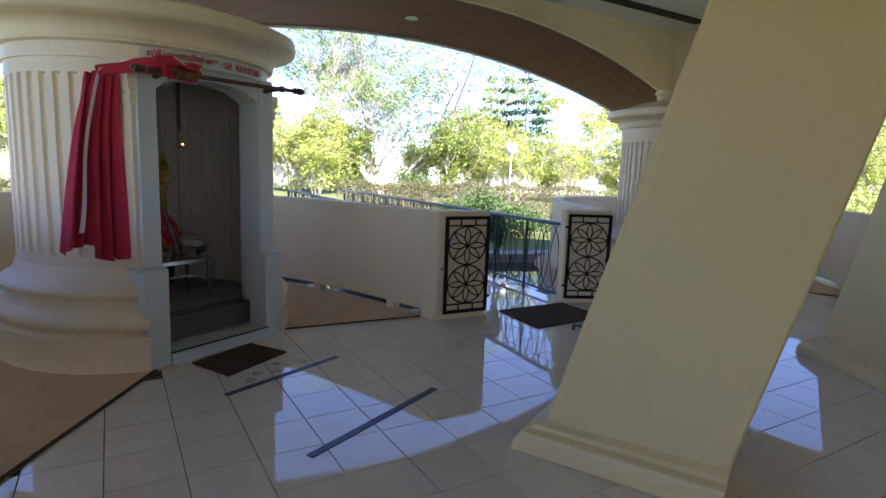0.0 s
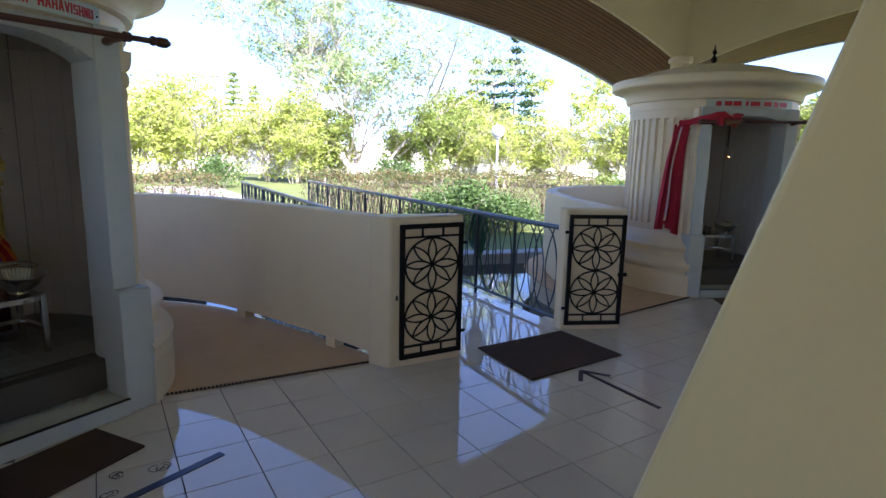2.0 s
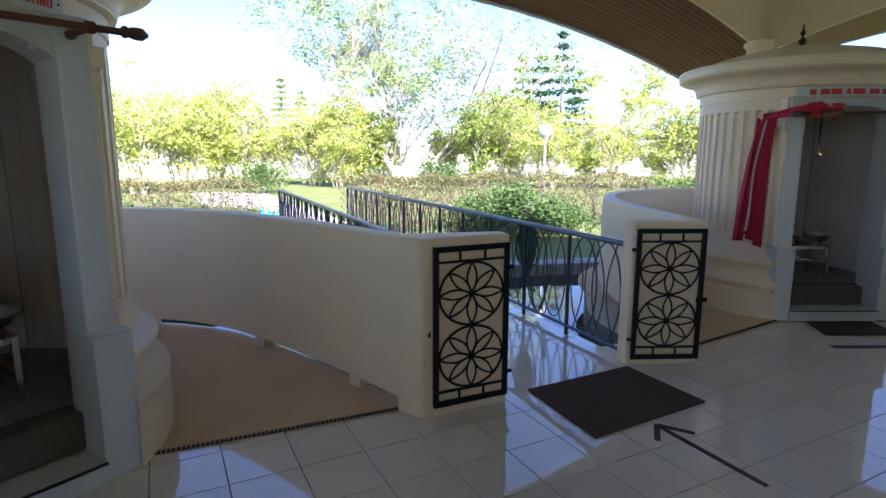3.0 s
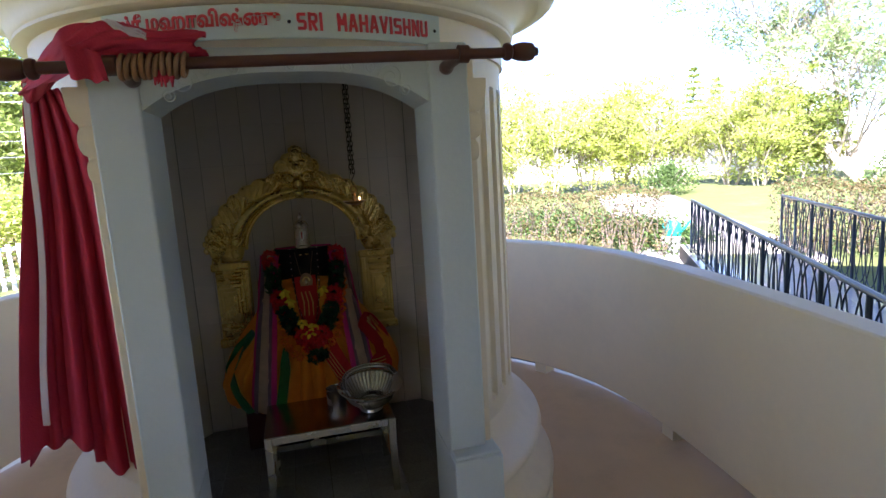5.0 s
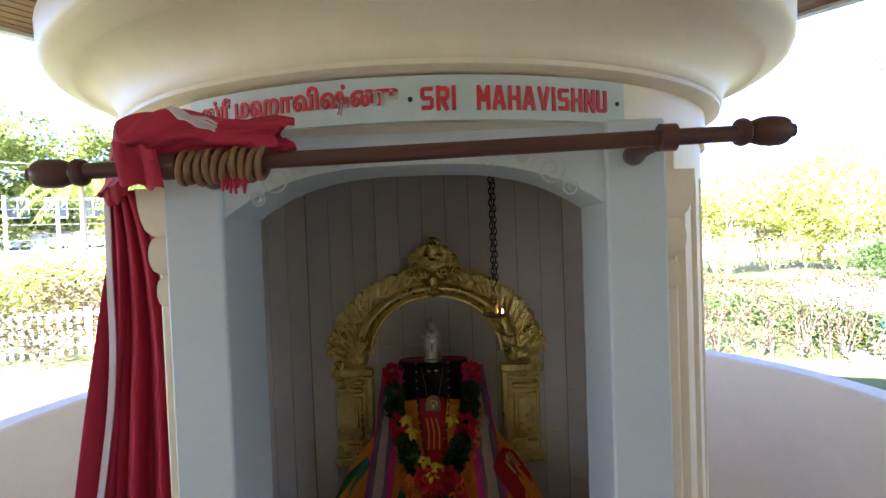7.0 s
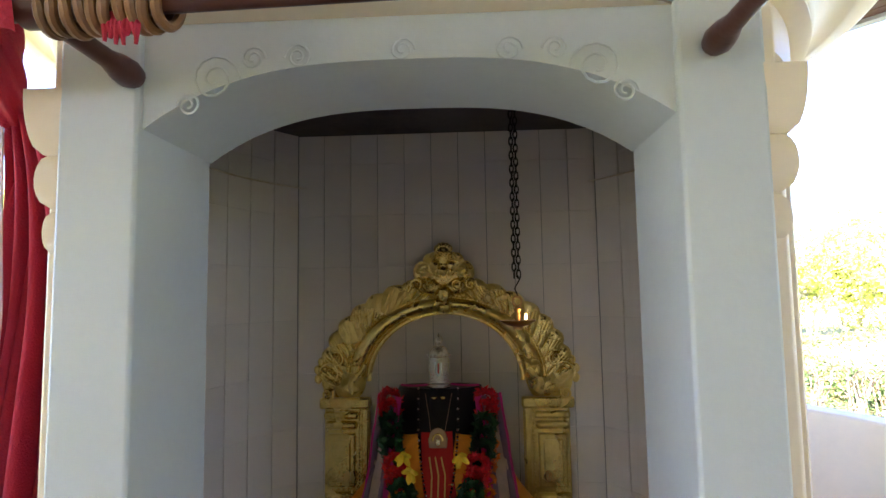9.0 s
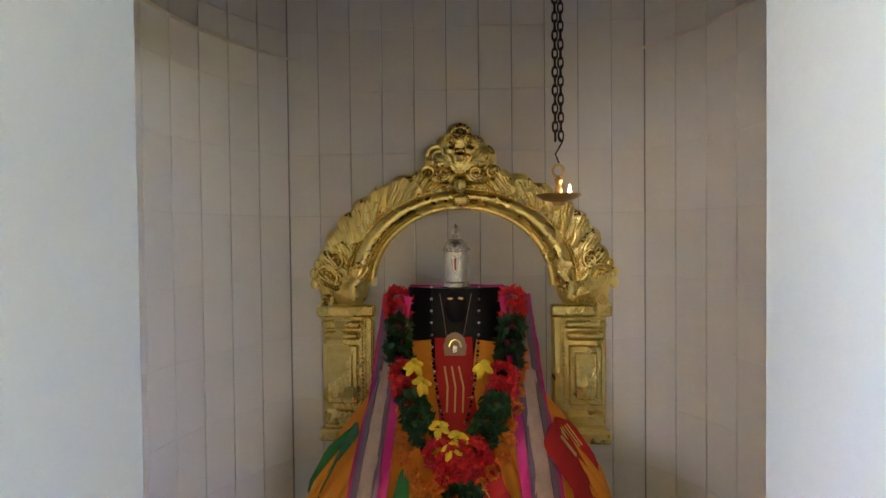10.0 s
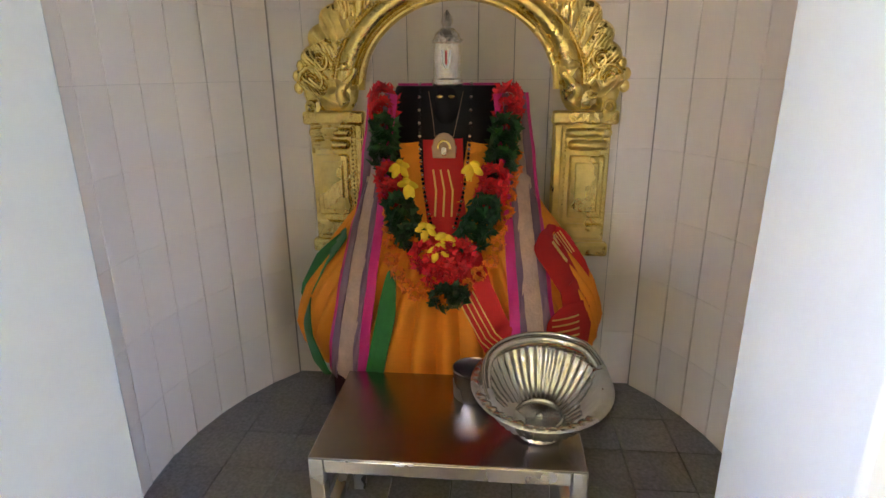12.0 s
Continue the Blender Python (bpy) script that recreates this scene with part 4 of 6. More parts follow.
# garden hose coiled on the railing
hs = G()
HA = 1.42
pts = []
rnd = random.Random(5)
for i in range(7 * 22):
    a = i / 22 * 2 * math.pi
    r = 0.16 + 0.035 * math.sin(i * .9) * 0.6 + 0.02 * math.sin(i * 0.13)
    pts.append(Vector(bridge_pt(HA + r * 0.8 * math.sin(a) + 0.012 * math.sin(i * .31), 0.70 + 0.028 * math.sin(i * .057 + 1), 0.62 + r * 1.25 * math.cos(a))))
pts += [Vector(bridge_pt(HA - 0.25 * t, 0.72, 0.45 - 0.5 * math.sin(t * 2.2) * 0.8)) for t in [x / 10 for x in range(1, 14)]]
hs.tube(pts, 0.0095, 6)
tagged(part("garden_hose", hs, HOSE), "dark green garden hose coiled over the railing", "hose")


# ==== mats, tape and floor writing ====
def flat_mat(name, corners, mt, label, h=0.012):
    c = sum((Vector(p) for p in corners), Vector((0, 0))) / 4
    g = G()
    q = [Vector(p) - c for p in corners]
    g.prism([(p.x, p.y) for p in q], 0.0, h)
    ob = part(name, g, mt, bevel=0.004, m=Matrix.Translation((c.x, c.y, 0.001)))
    return tagged(ob, label, "mat", "door mats")


flat_mat("door_mat", [(-2.154, 4.854), (-1.596, 4.521), (-1.223, 5.313), (-1.775, 5.598)], DOORMAT, "dark brown rubber-backed mat before the gate")
flat_mat("door_mat", [(-3.16, 2.187), (-2.774, 2.183), (-2.838, 2.738), (-3.199, 2.704)], DOORMAT, "brown coir mat before the shrine threshold")
mm2 = M2 @ M1.inverted()
flat_mat("door_mat", [tuple((mm2 @ Vector((x, y, 0))).to_2d()) for x, y in ((-3.175, 2.21), (-2.80, 2.13), (-2.80, 2.761), (-3.17, 2.80))], DOORMAT, "brown coir mat before the farther shrine")


def strip(name, a, b, w, mt, label, cat, z=0.0035):
    a, b = Vector(a), Vector(b)
    t = (b - a).normalized()
    n = Vector((-t.y, t.x)) * w / 2
    g = G().prism([tuple(p) for p in (a - n, b - n, b + n, a + n)], 0.0005, z)
    return tagged(part(name, g, mt, smooth=0), label, cat, "floor tape")


strip("floor_tape", (-2.545, 1.99), (-2.49, 2.90), 0.042, TAPE, "dark blue tape stuck on the floor tiles", "tape")
strip("floor_tape", (-1.63, 1.77), (-1.60, 2.83), 0.046, TAPE, "wide dark blue tape stuck on the floor tiles", "tape")
# arrow to the gate
th = thing("floor_arrow", Matrix.Identity(4), "black taped arrow on the floor pointing to the gate", "floor marking")
A0, A1 = Vector((-0.83, 4.56)), Vector((-1.383, 4.862))
for a, b, w in ((A0, A1, 0.028), (A1, A1 + Vector((0.05, -0.17)), 0.03), (A1, A1 + Vector((0.19, 0.02)), 0.03)):
    t = (b - a).normalized()
    n = Vector((-t.y, t.x)) * w / 2
    part("tape_strip", G().prism([tuple(p) for p in (a - n, b - n, b + n, a + n)], 0.0005, 0.004), INK, th, smooth=0)
mk = thing("floor_marking", mm2, "dark tape strip on the floor before the farther shrine", "floor marking")
part("tape_strip", G().box(-2.56, -2.50, 1.99, 2.9, 0.0005, 0.004), INK, mk)
# hand-drawn ink flowers between mat and tape
fl = thing("floor_drawing", Matrix.Translation((-2.69, 2.42, 0)), "dark ink scribbled flower drawings on the tiles", "floor drawing")
rnd = random.Random(2)
for fx, fy in ((0.06, -0.20), (0.0, -0.08), (0.08, 0.02), (-0.02, 0.13), (0.06, 0.26)):
    for kk in range(4):
        a0 = rnd.uniform(0, 6.28)
        r = rnd.uniform(0.02, 0.05)
        pts = [(fx + r * (0.3 + 0.7 * math.sin(t / 11 * math.pi)) * math.cos(a0 + t * .28), fy + r * (0.3 + 0.7 * math.sin(t / 11 * math.pi)) * math.sin(a0 + t * .28), 0.0015) for t in range(12)]
        g = G()
        for p, q in zip(pts, pts[1:]):
            d = Vector(q) - Vector(p)
            n = Vector((-d.y, d.x, 0)).normalized() * 0.0025
            g.add([Vector(p) - n, Vector(q) - n, Vector(q) + n, Vector(p) + n], [(0, 1, 2, 3)])
        part("ink_stroke", g, INK, fl, smooth=0)

# carpets round the shrines, with a dark fringed edge
def carpet(m, tag):
    inn = parapet_line(0.10)
    g = G()
    poly = [(0.88, -0.52), (1.64, -1.72)] + [p for p in inn[::-1] if p[0] < 1.5] + [(1.46, 1.72), (0.80, 0.62)]
    g.prism(poly, -0.008, 0.006)
    c = part("carpet_%s" % tag, g, CARPET, m=m)
    tagged(c, "dusty brown carpet laid round the shrine", "carpet", kind="structure")
    e = thing("carpet_edge", m, "dark fringed edge of the brown carpet", "carpet edge", "carpet edges")
    for a, b in (((0.88, -0.52), (1.64, -1.72)), ((0.80, 0.62), (1.46, 1.72))):
        a, b = Vector(a), Vector(b)
        t = (b - a).normalized()
        n = Vector((-t.y, t.x))
        L = (b - a).length
        k = int(L / 0.022)
        g = G()
        for i in range(k):
            p = a + t * (i + .5) * L / k
            o = 0.002 * math.sin(i * 2.1)
            q = [p - t * .008 - n * (.012 + o), p + t * .008 - n * (.012 + o), p + t * .008 + n * .012, p - t * .008 + n * .012]
            g.prism([tuple(x) for x in q], 0.0062, 0.0125)
        part("fringe", g, CARPETEDGE, e, smooth=0)


carpet(M1, "1")
carpet(M2, "2")


# ==== inside the shrine ====
def inside(m, mtab, full):
    """The furnishing of a shrine: gilt arch, draped statue, pedestal, table, lamp."""
    LX, LW, LD = [0.52, 0.58, 0.65, 0.75, 0.85, 0.95, 1.05, 1.15, 1.25, 1.30], [0.35, 0.39, 0.395, 0.36, 0.30, 0.235, 0.195, 0.172, 0.155, 0.12], [0.27, 0.28, 0.27, 0.24, 0.20, 0.165, 0.14, 0.12, 0.10, 0.08]
    XC = -0.30

    def wz(z):
        return float(np.interp(z, LX, LW))

    def dz(z):
        return float(np.interp(z, LX, LD))

    def fx(y, z, off=0.0):
        q = max(0.0, 1 - ((y - 0.005) / (wz(z) + 0.001)) ** 2)
        return XC + dz(z) * math.sqrt(q) + off

    if full:
        # statue: one plain dark form
        g = G()
        n = 28
        zs = [0.50, 0.58, 0.66, 0.76, 0.86, 0.96, 1.06, 1.16, 1.24, 1.262]
        vs = []
        for z in zs:
            for i in range(n):
                a = 2 * math.pi * i / n
                vs.append((XC + 0.93 * dz(z) * math.cos(a) * (1 if math.cos(a) > 0 else 0.5), 0.005 + 0.93 * wz(z) * math.sin(a), z))
        fs = [(j * n + i, j * n + (i + 1) % n, (j + 1) * n + (i + 1) % n, (j + 1) * n + i) for j in range(len(zs) - 1) for i in range(n)]
        fs += [tuple(range(n - 1, -1, -1)), tuple((len(zs) - 1) * n + i for i in range(n))]
        g.add(vs, fs)
        g.ball((XC + 0.062, 0.005, 1.205), 0.058, 20, 14, (0.9, 0.74, 1.15))
        g.cur = 1
        for s in (-1, 1):
            g.ball((XC + 0.110, 0.005 + s * 0.014, 1.238), 0.0068, 8, 6, (0.6, 1.2, 0.7))
        g.cur = 0
        st = part("statue", g, [BLACKST, GOLD], m=m, smooth=50)
        tagged(st, "seated black stone temple statue with gilt eyes, on a red pedestal", "statue", "statues")
        # pedestal
        pd = thing("pedestal", m, "dark red painted pedestal under the statue", "pedestal", "pedestals")
        part("block", G().box(-0.50, -0.24, -0.34, 0.35, 0.281, 0.50), DKRED, pd, bevel=0.006)
        part("cap", G().box(-0.51, -0.22, -0.352, 0.362, 0.50, 0.525), DKRED, pd, bevel=0.006)

        # orange garment with folds, spread over the knees
        def robe(u, v):
            a = radians(-108 + 216 * u)
            z = 0.97 - 0.42 * v
            w, d = wz(z) + 0.012, dz(z) + 0.012
            k = math.exp(-((u - 0.5) / 0.2) ** 2)
            fold = 0.017 * v * math.sin(140 * (u - 0.5) * (1.5 - 0.55 * v)) * (0.35 + k) + 0.008 * v * math.sin(23 * u + 5 * v)
            puff = 0.03 * math.sin(math.pi * min(1, v * 1.1)) * (1 - k)
            r = 1 + fold / 0.2 + puff / 0.35
            return (XC + d * math.cos(a) * r * (1 if math.cos(a) > 0 else 0.5), 0.005 + w * math.sin(a) * r, z - 0.02 * (1 - k) * v)
        g = G()
        g.grid(robe, 260, 30, 0.004)
        th = part("robe", g, ORANGE, m=m, smooth=60)
        tagged(th, "bright orange cotton robe in deep folds over the statue", "robe", "robes")
        if full:
            rb = th

            def band(name, mt, path, halfw, off, lab, nseg=40, parent=rb, wave=0.0, fr=0.0):
                """A strip of cloth laid on the robe along (y, z) points."""
                P = [Vector(p) for p in path]
                def fn(u, v):
                    s = u * (len(P) - 1)
                    i = min(int(s), len(P) - 2)
                    f = s - i
                    p = P[i].lerp(P[i + 1], f)
                    t = (P[i + 1] - P[i]).normalized()
                    nrm = Vector((-t.y, t.x))
                    q = p + nrm * (v - 0.5) * 2 * halfw * (0.3 + 0.7 * min(1, u * 3.5) ** 0.6 if "border" in name else 1)
                    return (fx(q.x, q.y, off + wave * math.sin(u * 30 + v * 3)), q.x, q.y)
                g = G()
                g.grid(fn, nseg, 4, -0.003)
                return part(name, g, mt, parent, lab, smooth=60)

            # red chest cloth and red end on one side, green borders on the other
            band("chest_cloth", REDC, [(0.0, 1.14), (0.005, 1.0), (0.02, 0.90)], 0.048, 0.020, "red cloth with gold threads")
            for s in (-1, 1):
                band("shoulder_drape", ORANGE, [(s * 0.085, 1.13), (s * 0.070, 1.03), (s * 0.030, 0.90)], 0.026, 0.017, "orange cloth drawn from the shoulder", wave=0.003)
            for k in range(3):
                band("gold_line", GOLDC, [(-0.022 + 0.018 * k, 1.07), (-0.014 + 0.020 * k, 1.02), (-0.016 + 0.020 * k, 0.96)], 0.0022, 0.0252, "gold thread line")
            band("sash", REDC, [(0.05, 0.90), (0.085, 0.80), (0.13, 0.71), (0.165, 0.65)], 0.040, 0.056, "red sash with gold lines", wave=0.003)
            for k in range(4):
                o = -0.018 + 0.011 * k
                band("gold_line", GOLDC, [(0.05 + o, 0.82 + o * .5), (0.12 + o, 0.70 + o * .5), (0.165 + o, 0.66 + o * .5)], 0.0015, 0.0625, "gold thread line")
            band("red_border", REDC, [(0.232, 0.90), (0.285, 0.865), (0.335, 0.79), (0.352, 0.67)], 0.044, 0.074, "red border with gold lines")
            band("red_border", REDC, [(0.255, 0.70), (0.32, 0.69), (0.378, 0.67)], 0.056, 0.080, "red border with gold lines")
            for k in range(5):
                o = -0.03 + 0.014 * k
                band("gold_line", GOLDC, [(0.27, 0.70 + o), (0.34, 0.69 + o)], 0.0016, 0.087, "gold thread line")
                band("gold_line", GOLDC, [(0.285 + .4 * o, 0.895 + o * .3), (0.325 + .4 * o, 0.84 + o * .3)], 0.0016, 0.090, "gold thread line")
            band("green_border", GREENC, [(-0.25, 0.90), (-0.33, 0.82), (-0.385, 0.72), (-0.35, 0.64), (-0.29, 0.56)], 0.022, 0.088, "green silk border")
            band("green_border", GREENC, [(-0.115, 0.84), (-0.125, 0.74), (-0.15, 0.62), (-0.165, 0.55)], 0.022, 0.064, "green silk border")

            # stole: pink, purple and beige bands over both shoulders
            for s, y0, y1, z1 in ((-1, 0.160, 0.245, 0.553), (1, 0.160, 0.235, 0.60)):
                so = thing("silk_stole", m, "pink, purple and beige brocade stole hanging over the shoulder", "stole", "stoles of the statue")
                for nm, mt, o, hw, off in (("pink_band", PINK, -0.043, 0.013, 0.058), ("purple_band", PURPLE, -0.026, 0.006, 0.068), ("brocade_band", ZARI, 0.0, 0.023, 0.060), ("purple_band", PURPLE, 0.029, 0.008, 0.068), ("pink_band", PINK, 0.042, 0.006, 0.058)):
                    path = []
                    for i in range(12):
                        f = i / 11
                        z = 1.245 + (z1 - 1.245) * f
                        path.append((0.005 + s * (y0 + (y1 - y0) * f ** 0.9 + o * (0.75 + 0.35 * f)), z))
                    band(nm, mt, path, hw * 1.08, off + 0.002 * math.sin(o * 300), "", parent=so, wave=0.004)
            # pink cloth behind the head
            g = G()
            g.grid(lambda u, v: (XC + 0.02 + 0.02 * math.sin(u * 9), -0.125 + 0.26 * u, 1.12 + 0.148 * v), 14, 6, 0.006)
            hc = part("head_cloth", g, PINK, m=m)
            tagged(hc, "pink silk cloth behind the statue's head", "cloth")
            g = G()
            g.grid(lambda u, v: (XC + 0.032 + 0.02 * math.sin(u * 9), -0.116 + 0.242 * u, 1.10 + 0.160 * v), 14, 6, 0.004)
            part("black_panel", g, BLACKST, hc, "black inner panel")

            # garlands: clumps of petals along a line
            rnd = random.Random(11)

            def clump(c, r, npet, size, seedv):
                rr = random.Random(seedv)
                g = G()
                for _ in range(npet):
                    a, b = rr.uniform(0, 6.283), rr.uniform(-0.5, 1.4)
                    d = Vector((math.cos(b) * 0.6 + 0.35, math.sin(a), math.cos(a))).normalized()
                    p = Vector(c) + d * r * rr.uniform(0.45, 1.0)
                    t = d.orthogonal().normalized()
                    t.rotate(Matrix.Rotation(rr.uniform(0, 6.28), 3, d))
                    w = d.cross(t)
                    s = size * rr.uniform(0.7, 1.25)
                    tip = p + (t * 0.8 + d * 0.55) * s
                    g.add([p - t * s * .25, p + w * s * .38 + d * s * .2, tip, p - w * s * .38 + d * s * .2], [(0, 1, 2), (0, 2, 3)])
                return g

            ga = thing("flower_garland", m, "garland of red flowers and dark green leaf rolls round the statue", "garland", "garlands")
            segs = [(-0.15, 1.235, PETR, .03), (-0.148, 1.205, PETR, .028), (-0.145, 1.165, PETG, .026), (-0.143, 1.13, PETG, .028), (-0.138, 1.095, PETG, .026),
                    (-0.125, 1.055, PETR, .03), (-0.115, 1.02, PETR, .03), (-0.10, 0.985, PETG, .03), (-0.085, 0.955, PETG, .032), (-0.065, 0.925, PETG, .03),
                    (-0.03, 0.885, PETR, .034), (0.01, 0.875, PETR, .036), (0.045, 0.89, PETR, .034), (0.005, 0.84, PETR, .034), (0.03, 0.85, PETR, .03),
                    (0.015, 0.795, PETG, .026), (0.04, 0.80, PETG, .022), (0.075, 0.925, PETG, .03), (0.09, 0.955, PETG, .032), (0.105, 0.985, PETG, .03),
                    (0.118, 1.02, PETR, .03), (0.125, 1.055, PETR, .03), (0.14, 1.095, PETG, .026), (0.146, 1.13, PETG, .028), (0.15, 1.165, PETG, .026), (0.155, 1.205, PETR, .028), (0.155, 1.235, PETR, .03)]
            for i, (y, z, mt, r) in enumerate(segs):
                c = (fx(y, z, 0.060), y, z)
                part("flower_clump" if mt is PETR else "leaf_roll", clump(c, r * 1.35, 300 if mt is PETR else 130, 0.015 if mt is PETR else 0.022, i), mt, ga, smooth=0)
            mg = thing("marigold_garland", m, "string of small orange marigolds round the statue", "garland", "garlands")
            line = [(0.165, 1.13), (0.172, 1.10), (0.17, 1.07), (0.165, 1.04), (0.16, 1.01), (0.155, 0.975), (0.145, 0.94), (0.135, 0.905), (0.12, 0.87), (0.09, 0.845), (0.07, 0.82),
                    (-0.02, 0.80), (-0.05, 0.80), (-0.08, 0.815), (-0.10, 0.84), (-0.11, 0.87), (-0.125, 0.905), (-0.128, 0.94), (-0.125, 0.97), (0.0, 0.79), (-0.035, 0.815)]
            for i, (y, z) in enumerate(line):
                part("marigold", clump((fx(y, z, 0.066), y + rnd.uniform(-.006, .006), z), 0.018, 80, 0.011, 100 + i), PETO, mg, smooth=0)
            for i, (y, z) in enumerate(((-0.095, 1.085), (-0.075, 1.045), (0.075, 1.085), (-0.03, 0.95), (0.0, 0.905), (0.015, 0.93))):
                fl = thing("yellow_flower", m, "fresh yellow blossom tucked into the garland", "flower", "yellow blossoms")
                rr = random.Random(50 + i)
                c = Vector((fx(y, z, 0.088), y, z))
                for kk in range(5):
                    a = kk * 1.257 + rr.uniform(0, 1)
                    d = Vector((0.35, math.cos(a), math.sin(a) * 0.9)).normalized()
                    w = d.cross(Vector((1, 0, 0))).normalized()
                    def petal(u, v, d=d, w=w):
                        ww = 0.0095 * math.sin(math.pi * (0.12 + 0.8 * u)) * (v - .5) * 2
                        return c + d * 0.027 * u + w * ww + Vector((0, 0, -0.008 * u * u)) + Vector((0.010 * math.sin(u * 2.6) - 0.06 * abs(v - .5) * .1, 0, 0))
                    part("petal", G().grid(petal, 6, 4, 0.0008), PETY, fl, smooth=60)
                part("stalk", G().tube([c, c + Vector((-0.005, rr.uniform(-.02, .02), -0.035))], 0.002, 5), PETY, fl)
            # dark bead strings and a square pendant
            nb = thing("bead_necklace", m, "long string of dark beads on the statue", "necklace")
            for s in (-1, 1):
                for i in range(34):
                    f = i / 33
                    y = 0.005 + s * (0.062 - 0.035 * f ** 3)
                    z = 1.268 - 0.33 * f
                    part("bead", G().ball((fx(y, z, 0.030 + 0.008 * f), y, z), 0.0042, 6, 5), BLACKST if i % 3 else SILVER, nb)
            pe = thing("pendant", m, "small square brass pendant with an arched niche", "pendant")
            x = fx(0.005, 1.125, 0.035)
            part("plate", G().add([(x + dx, 0.005 + yy, zz) for dx in (0.0, 0.006) for yy, zz in [(-.027, 1.098), (.027, 1.098), (.030, 1.125)] + [(.027 * math.cos(t / 8 * math.pi), 1.130 + .028 * math.sin(t / 8 * math.pi)) for t in range(9)] + [(-.030, 1.125)]], [tuple(range(12, -1, -1)), tuple(range(13, 26))] + [(i, (i + 1) % 13, 13 + (i + 1) % 13, 13 + i) for i in range(13)]), OLDBR, pe, bevel=0.002)
            part("niche", G().tube([(x + .008, 0.005 + .015 * math.cos(t / 8 * math.pi), 1.12 + 0.02 * math.sin(t / 8 * math.pi)) for t in range(9)], 0.003, 5), GOLD, pe)
            part("boss", G().ball((x + .008, 0.005, 1.115), 0.009, 8, 6, (.5, 1, 1.3)), SILVER, pe)
            for s in (-1, 1):
                part("string", G().tube([(x, 0.005 + s * .022, 1.148), (XC + .128, 0.005 + s * 0.030, 1.19), (XC + .10, 0.005 + s * .042, 1.25)], 0.0009, 4), OLDBR, pe)
            # silver crown
            cr = thing("crown", m, "tall engraved silver crown on the statue", "crown")
            cx = XC + 0.055
            g = G()
            g.revolve([(0.036, 1.262), (0.039, 1.266), (0.039, 1.276), (0.035, 1.28), (0.0345, 1.30), (0.036, 1.32), (0.0355, 1.345), (0.033, 1.36), (0.035, 1.363), (0.034, 1.37), (0.028, 1.385), (0.016, 1.395), (0.001, 1.397)], 24, c=(cx, 0.005, 0))
            body = part("body", g, SILVER, cr)
            g = G()
            g.revolve([(0.012, 1.392), (0.009, 1.40), (0.015, 1.408), (0.013, 1.418), (0.006, 1.43), (0.001, 1.437)], 14, c=(cx, 0.005, 0))
            part("finial", g, SILVER, cr)
            for i in range(16):
                a = 2 * math.pi * i / 16
                part("stud", G().ball((cx + .0365 * math.cos(a), 0.005 + .0365 * math.sin(a), 1.366), 0.004, 6, 4), SILVER, cr)
            for s in (-1, 1):
                part("mark", G().tube([(cx + .0365, 0.005 + s * .010, 1.345), (cx + .037, 0.005 + s * .007, 1.315), (cx + .037, 0.005 + s * .001, 1.303)], 0.0028, 5), WHITEP, body, "white painted mark")
            part("mark", G().tube([(cx + .037, 0.005, 1.343), (cx + .0375, 0.005, 1.312)], 0.0024, 5), SIGNR, body, "red painted mark")

        # gilt arch on the back wall
        ar = thing("gilt_arch", m, "embossed gilt arch with leaf scrolls fixed behind the statue", "arch", "gilt arches")
        Y0, ZC = 0.012, 1.245
        def ell(t, rx, rz):
            return (Y0 + rx * math.cos(t), ZC + rz * math.sin(t))
        def arch_pt(t, f, hgt):
            y, z = ell(t, 0.278 + 0.192 * f, 0.243 + 0.135 * f)
            return (-0.527 + hgt, y, z)

        # plain mouldings of the inner half: rim, fillet, swelling band
        prof = [(0.0, 0.0), (0.0, .024), (0.03, .030), (0.07, .030), (0.10, .020), (0.15, .018), (0.17, .024), (0.20, .030), (0.26, .035), (0.32, .036), (0.38, .033), (0.43, .026), (0.46, .018), (0.52, .018)]
        n = 96
        g = G()
        vs = [arch_pt(math.pi * i / n, f, hgt) for i in range(n + 1) for f, hgt in prof]
        q = len(prof)
        g.add(vs, [(i * q + j, i * q + j + 1, (i + 1) * q + j + 1, (i + 1) * q + j) for i in range(n) for j in range(q - 1)])
        part("arch_band", g, GOLD, ar, smooth=40)
        for ring, rr, cnt in ((0.125, 0.0042, 110), (0.49, 0.0046, 110)):
            g = G()
            for i in range(cnt):
                x, y, z = arch_pt(math.pi * (i + .5) / cnt, ring, 0.021)
                g.ball((x, y, z), rr, 6, 4)
            tagged(part("bead_row", g, GOLD, ar), kind="stuff")

        # embossed border of overlapping leaf scrolls that lean towards the crest
        def leaf_relief(u, v):
            t = math.pi * u
            w = abs(2 * u - 1)                      # 1 at the feet, 0 at the crest
            k = (1 - w) * 9.0
            p = (k - 1.5 * v + 0.5 * v * v) % 1.0
            edge = 0.085 * abs(math.sin(math.pi * (k - 1.0)))
            body = math.sin(math.pi * p) ** 0.6
            hgt = 0.018 + 0.011 * body * math.sin(math.pi * min(1.0, 0.18 + 0.72 * v))
            hgt += 0.0025 * math.sin(math.pi * p) * math.cos(2 * math.pi * (4 * p - 2.2 * v))
            hgt -= 0.007 * math.exp(-((p - 0.48) / 0.07) ** 2) * (1 - v)
            hgt += 0.005 * math.exp(-(((p - 0.62) / 0.16) ** 2 + ((v - 0.80) / 0.10) ** 2))
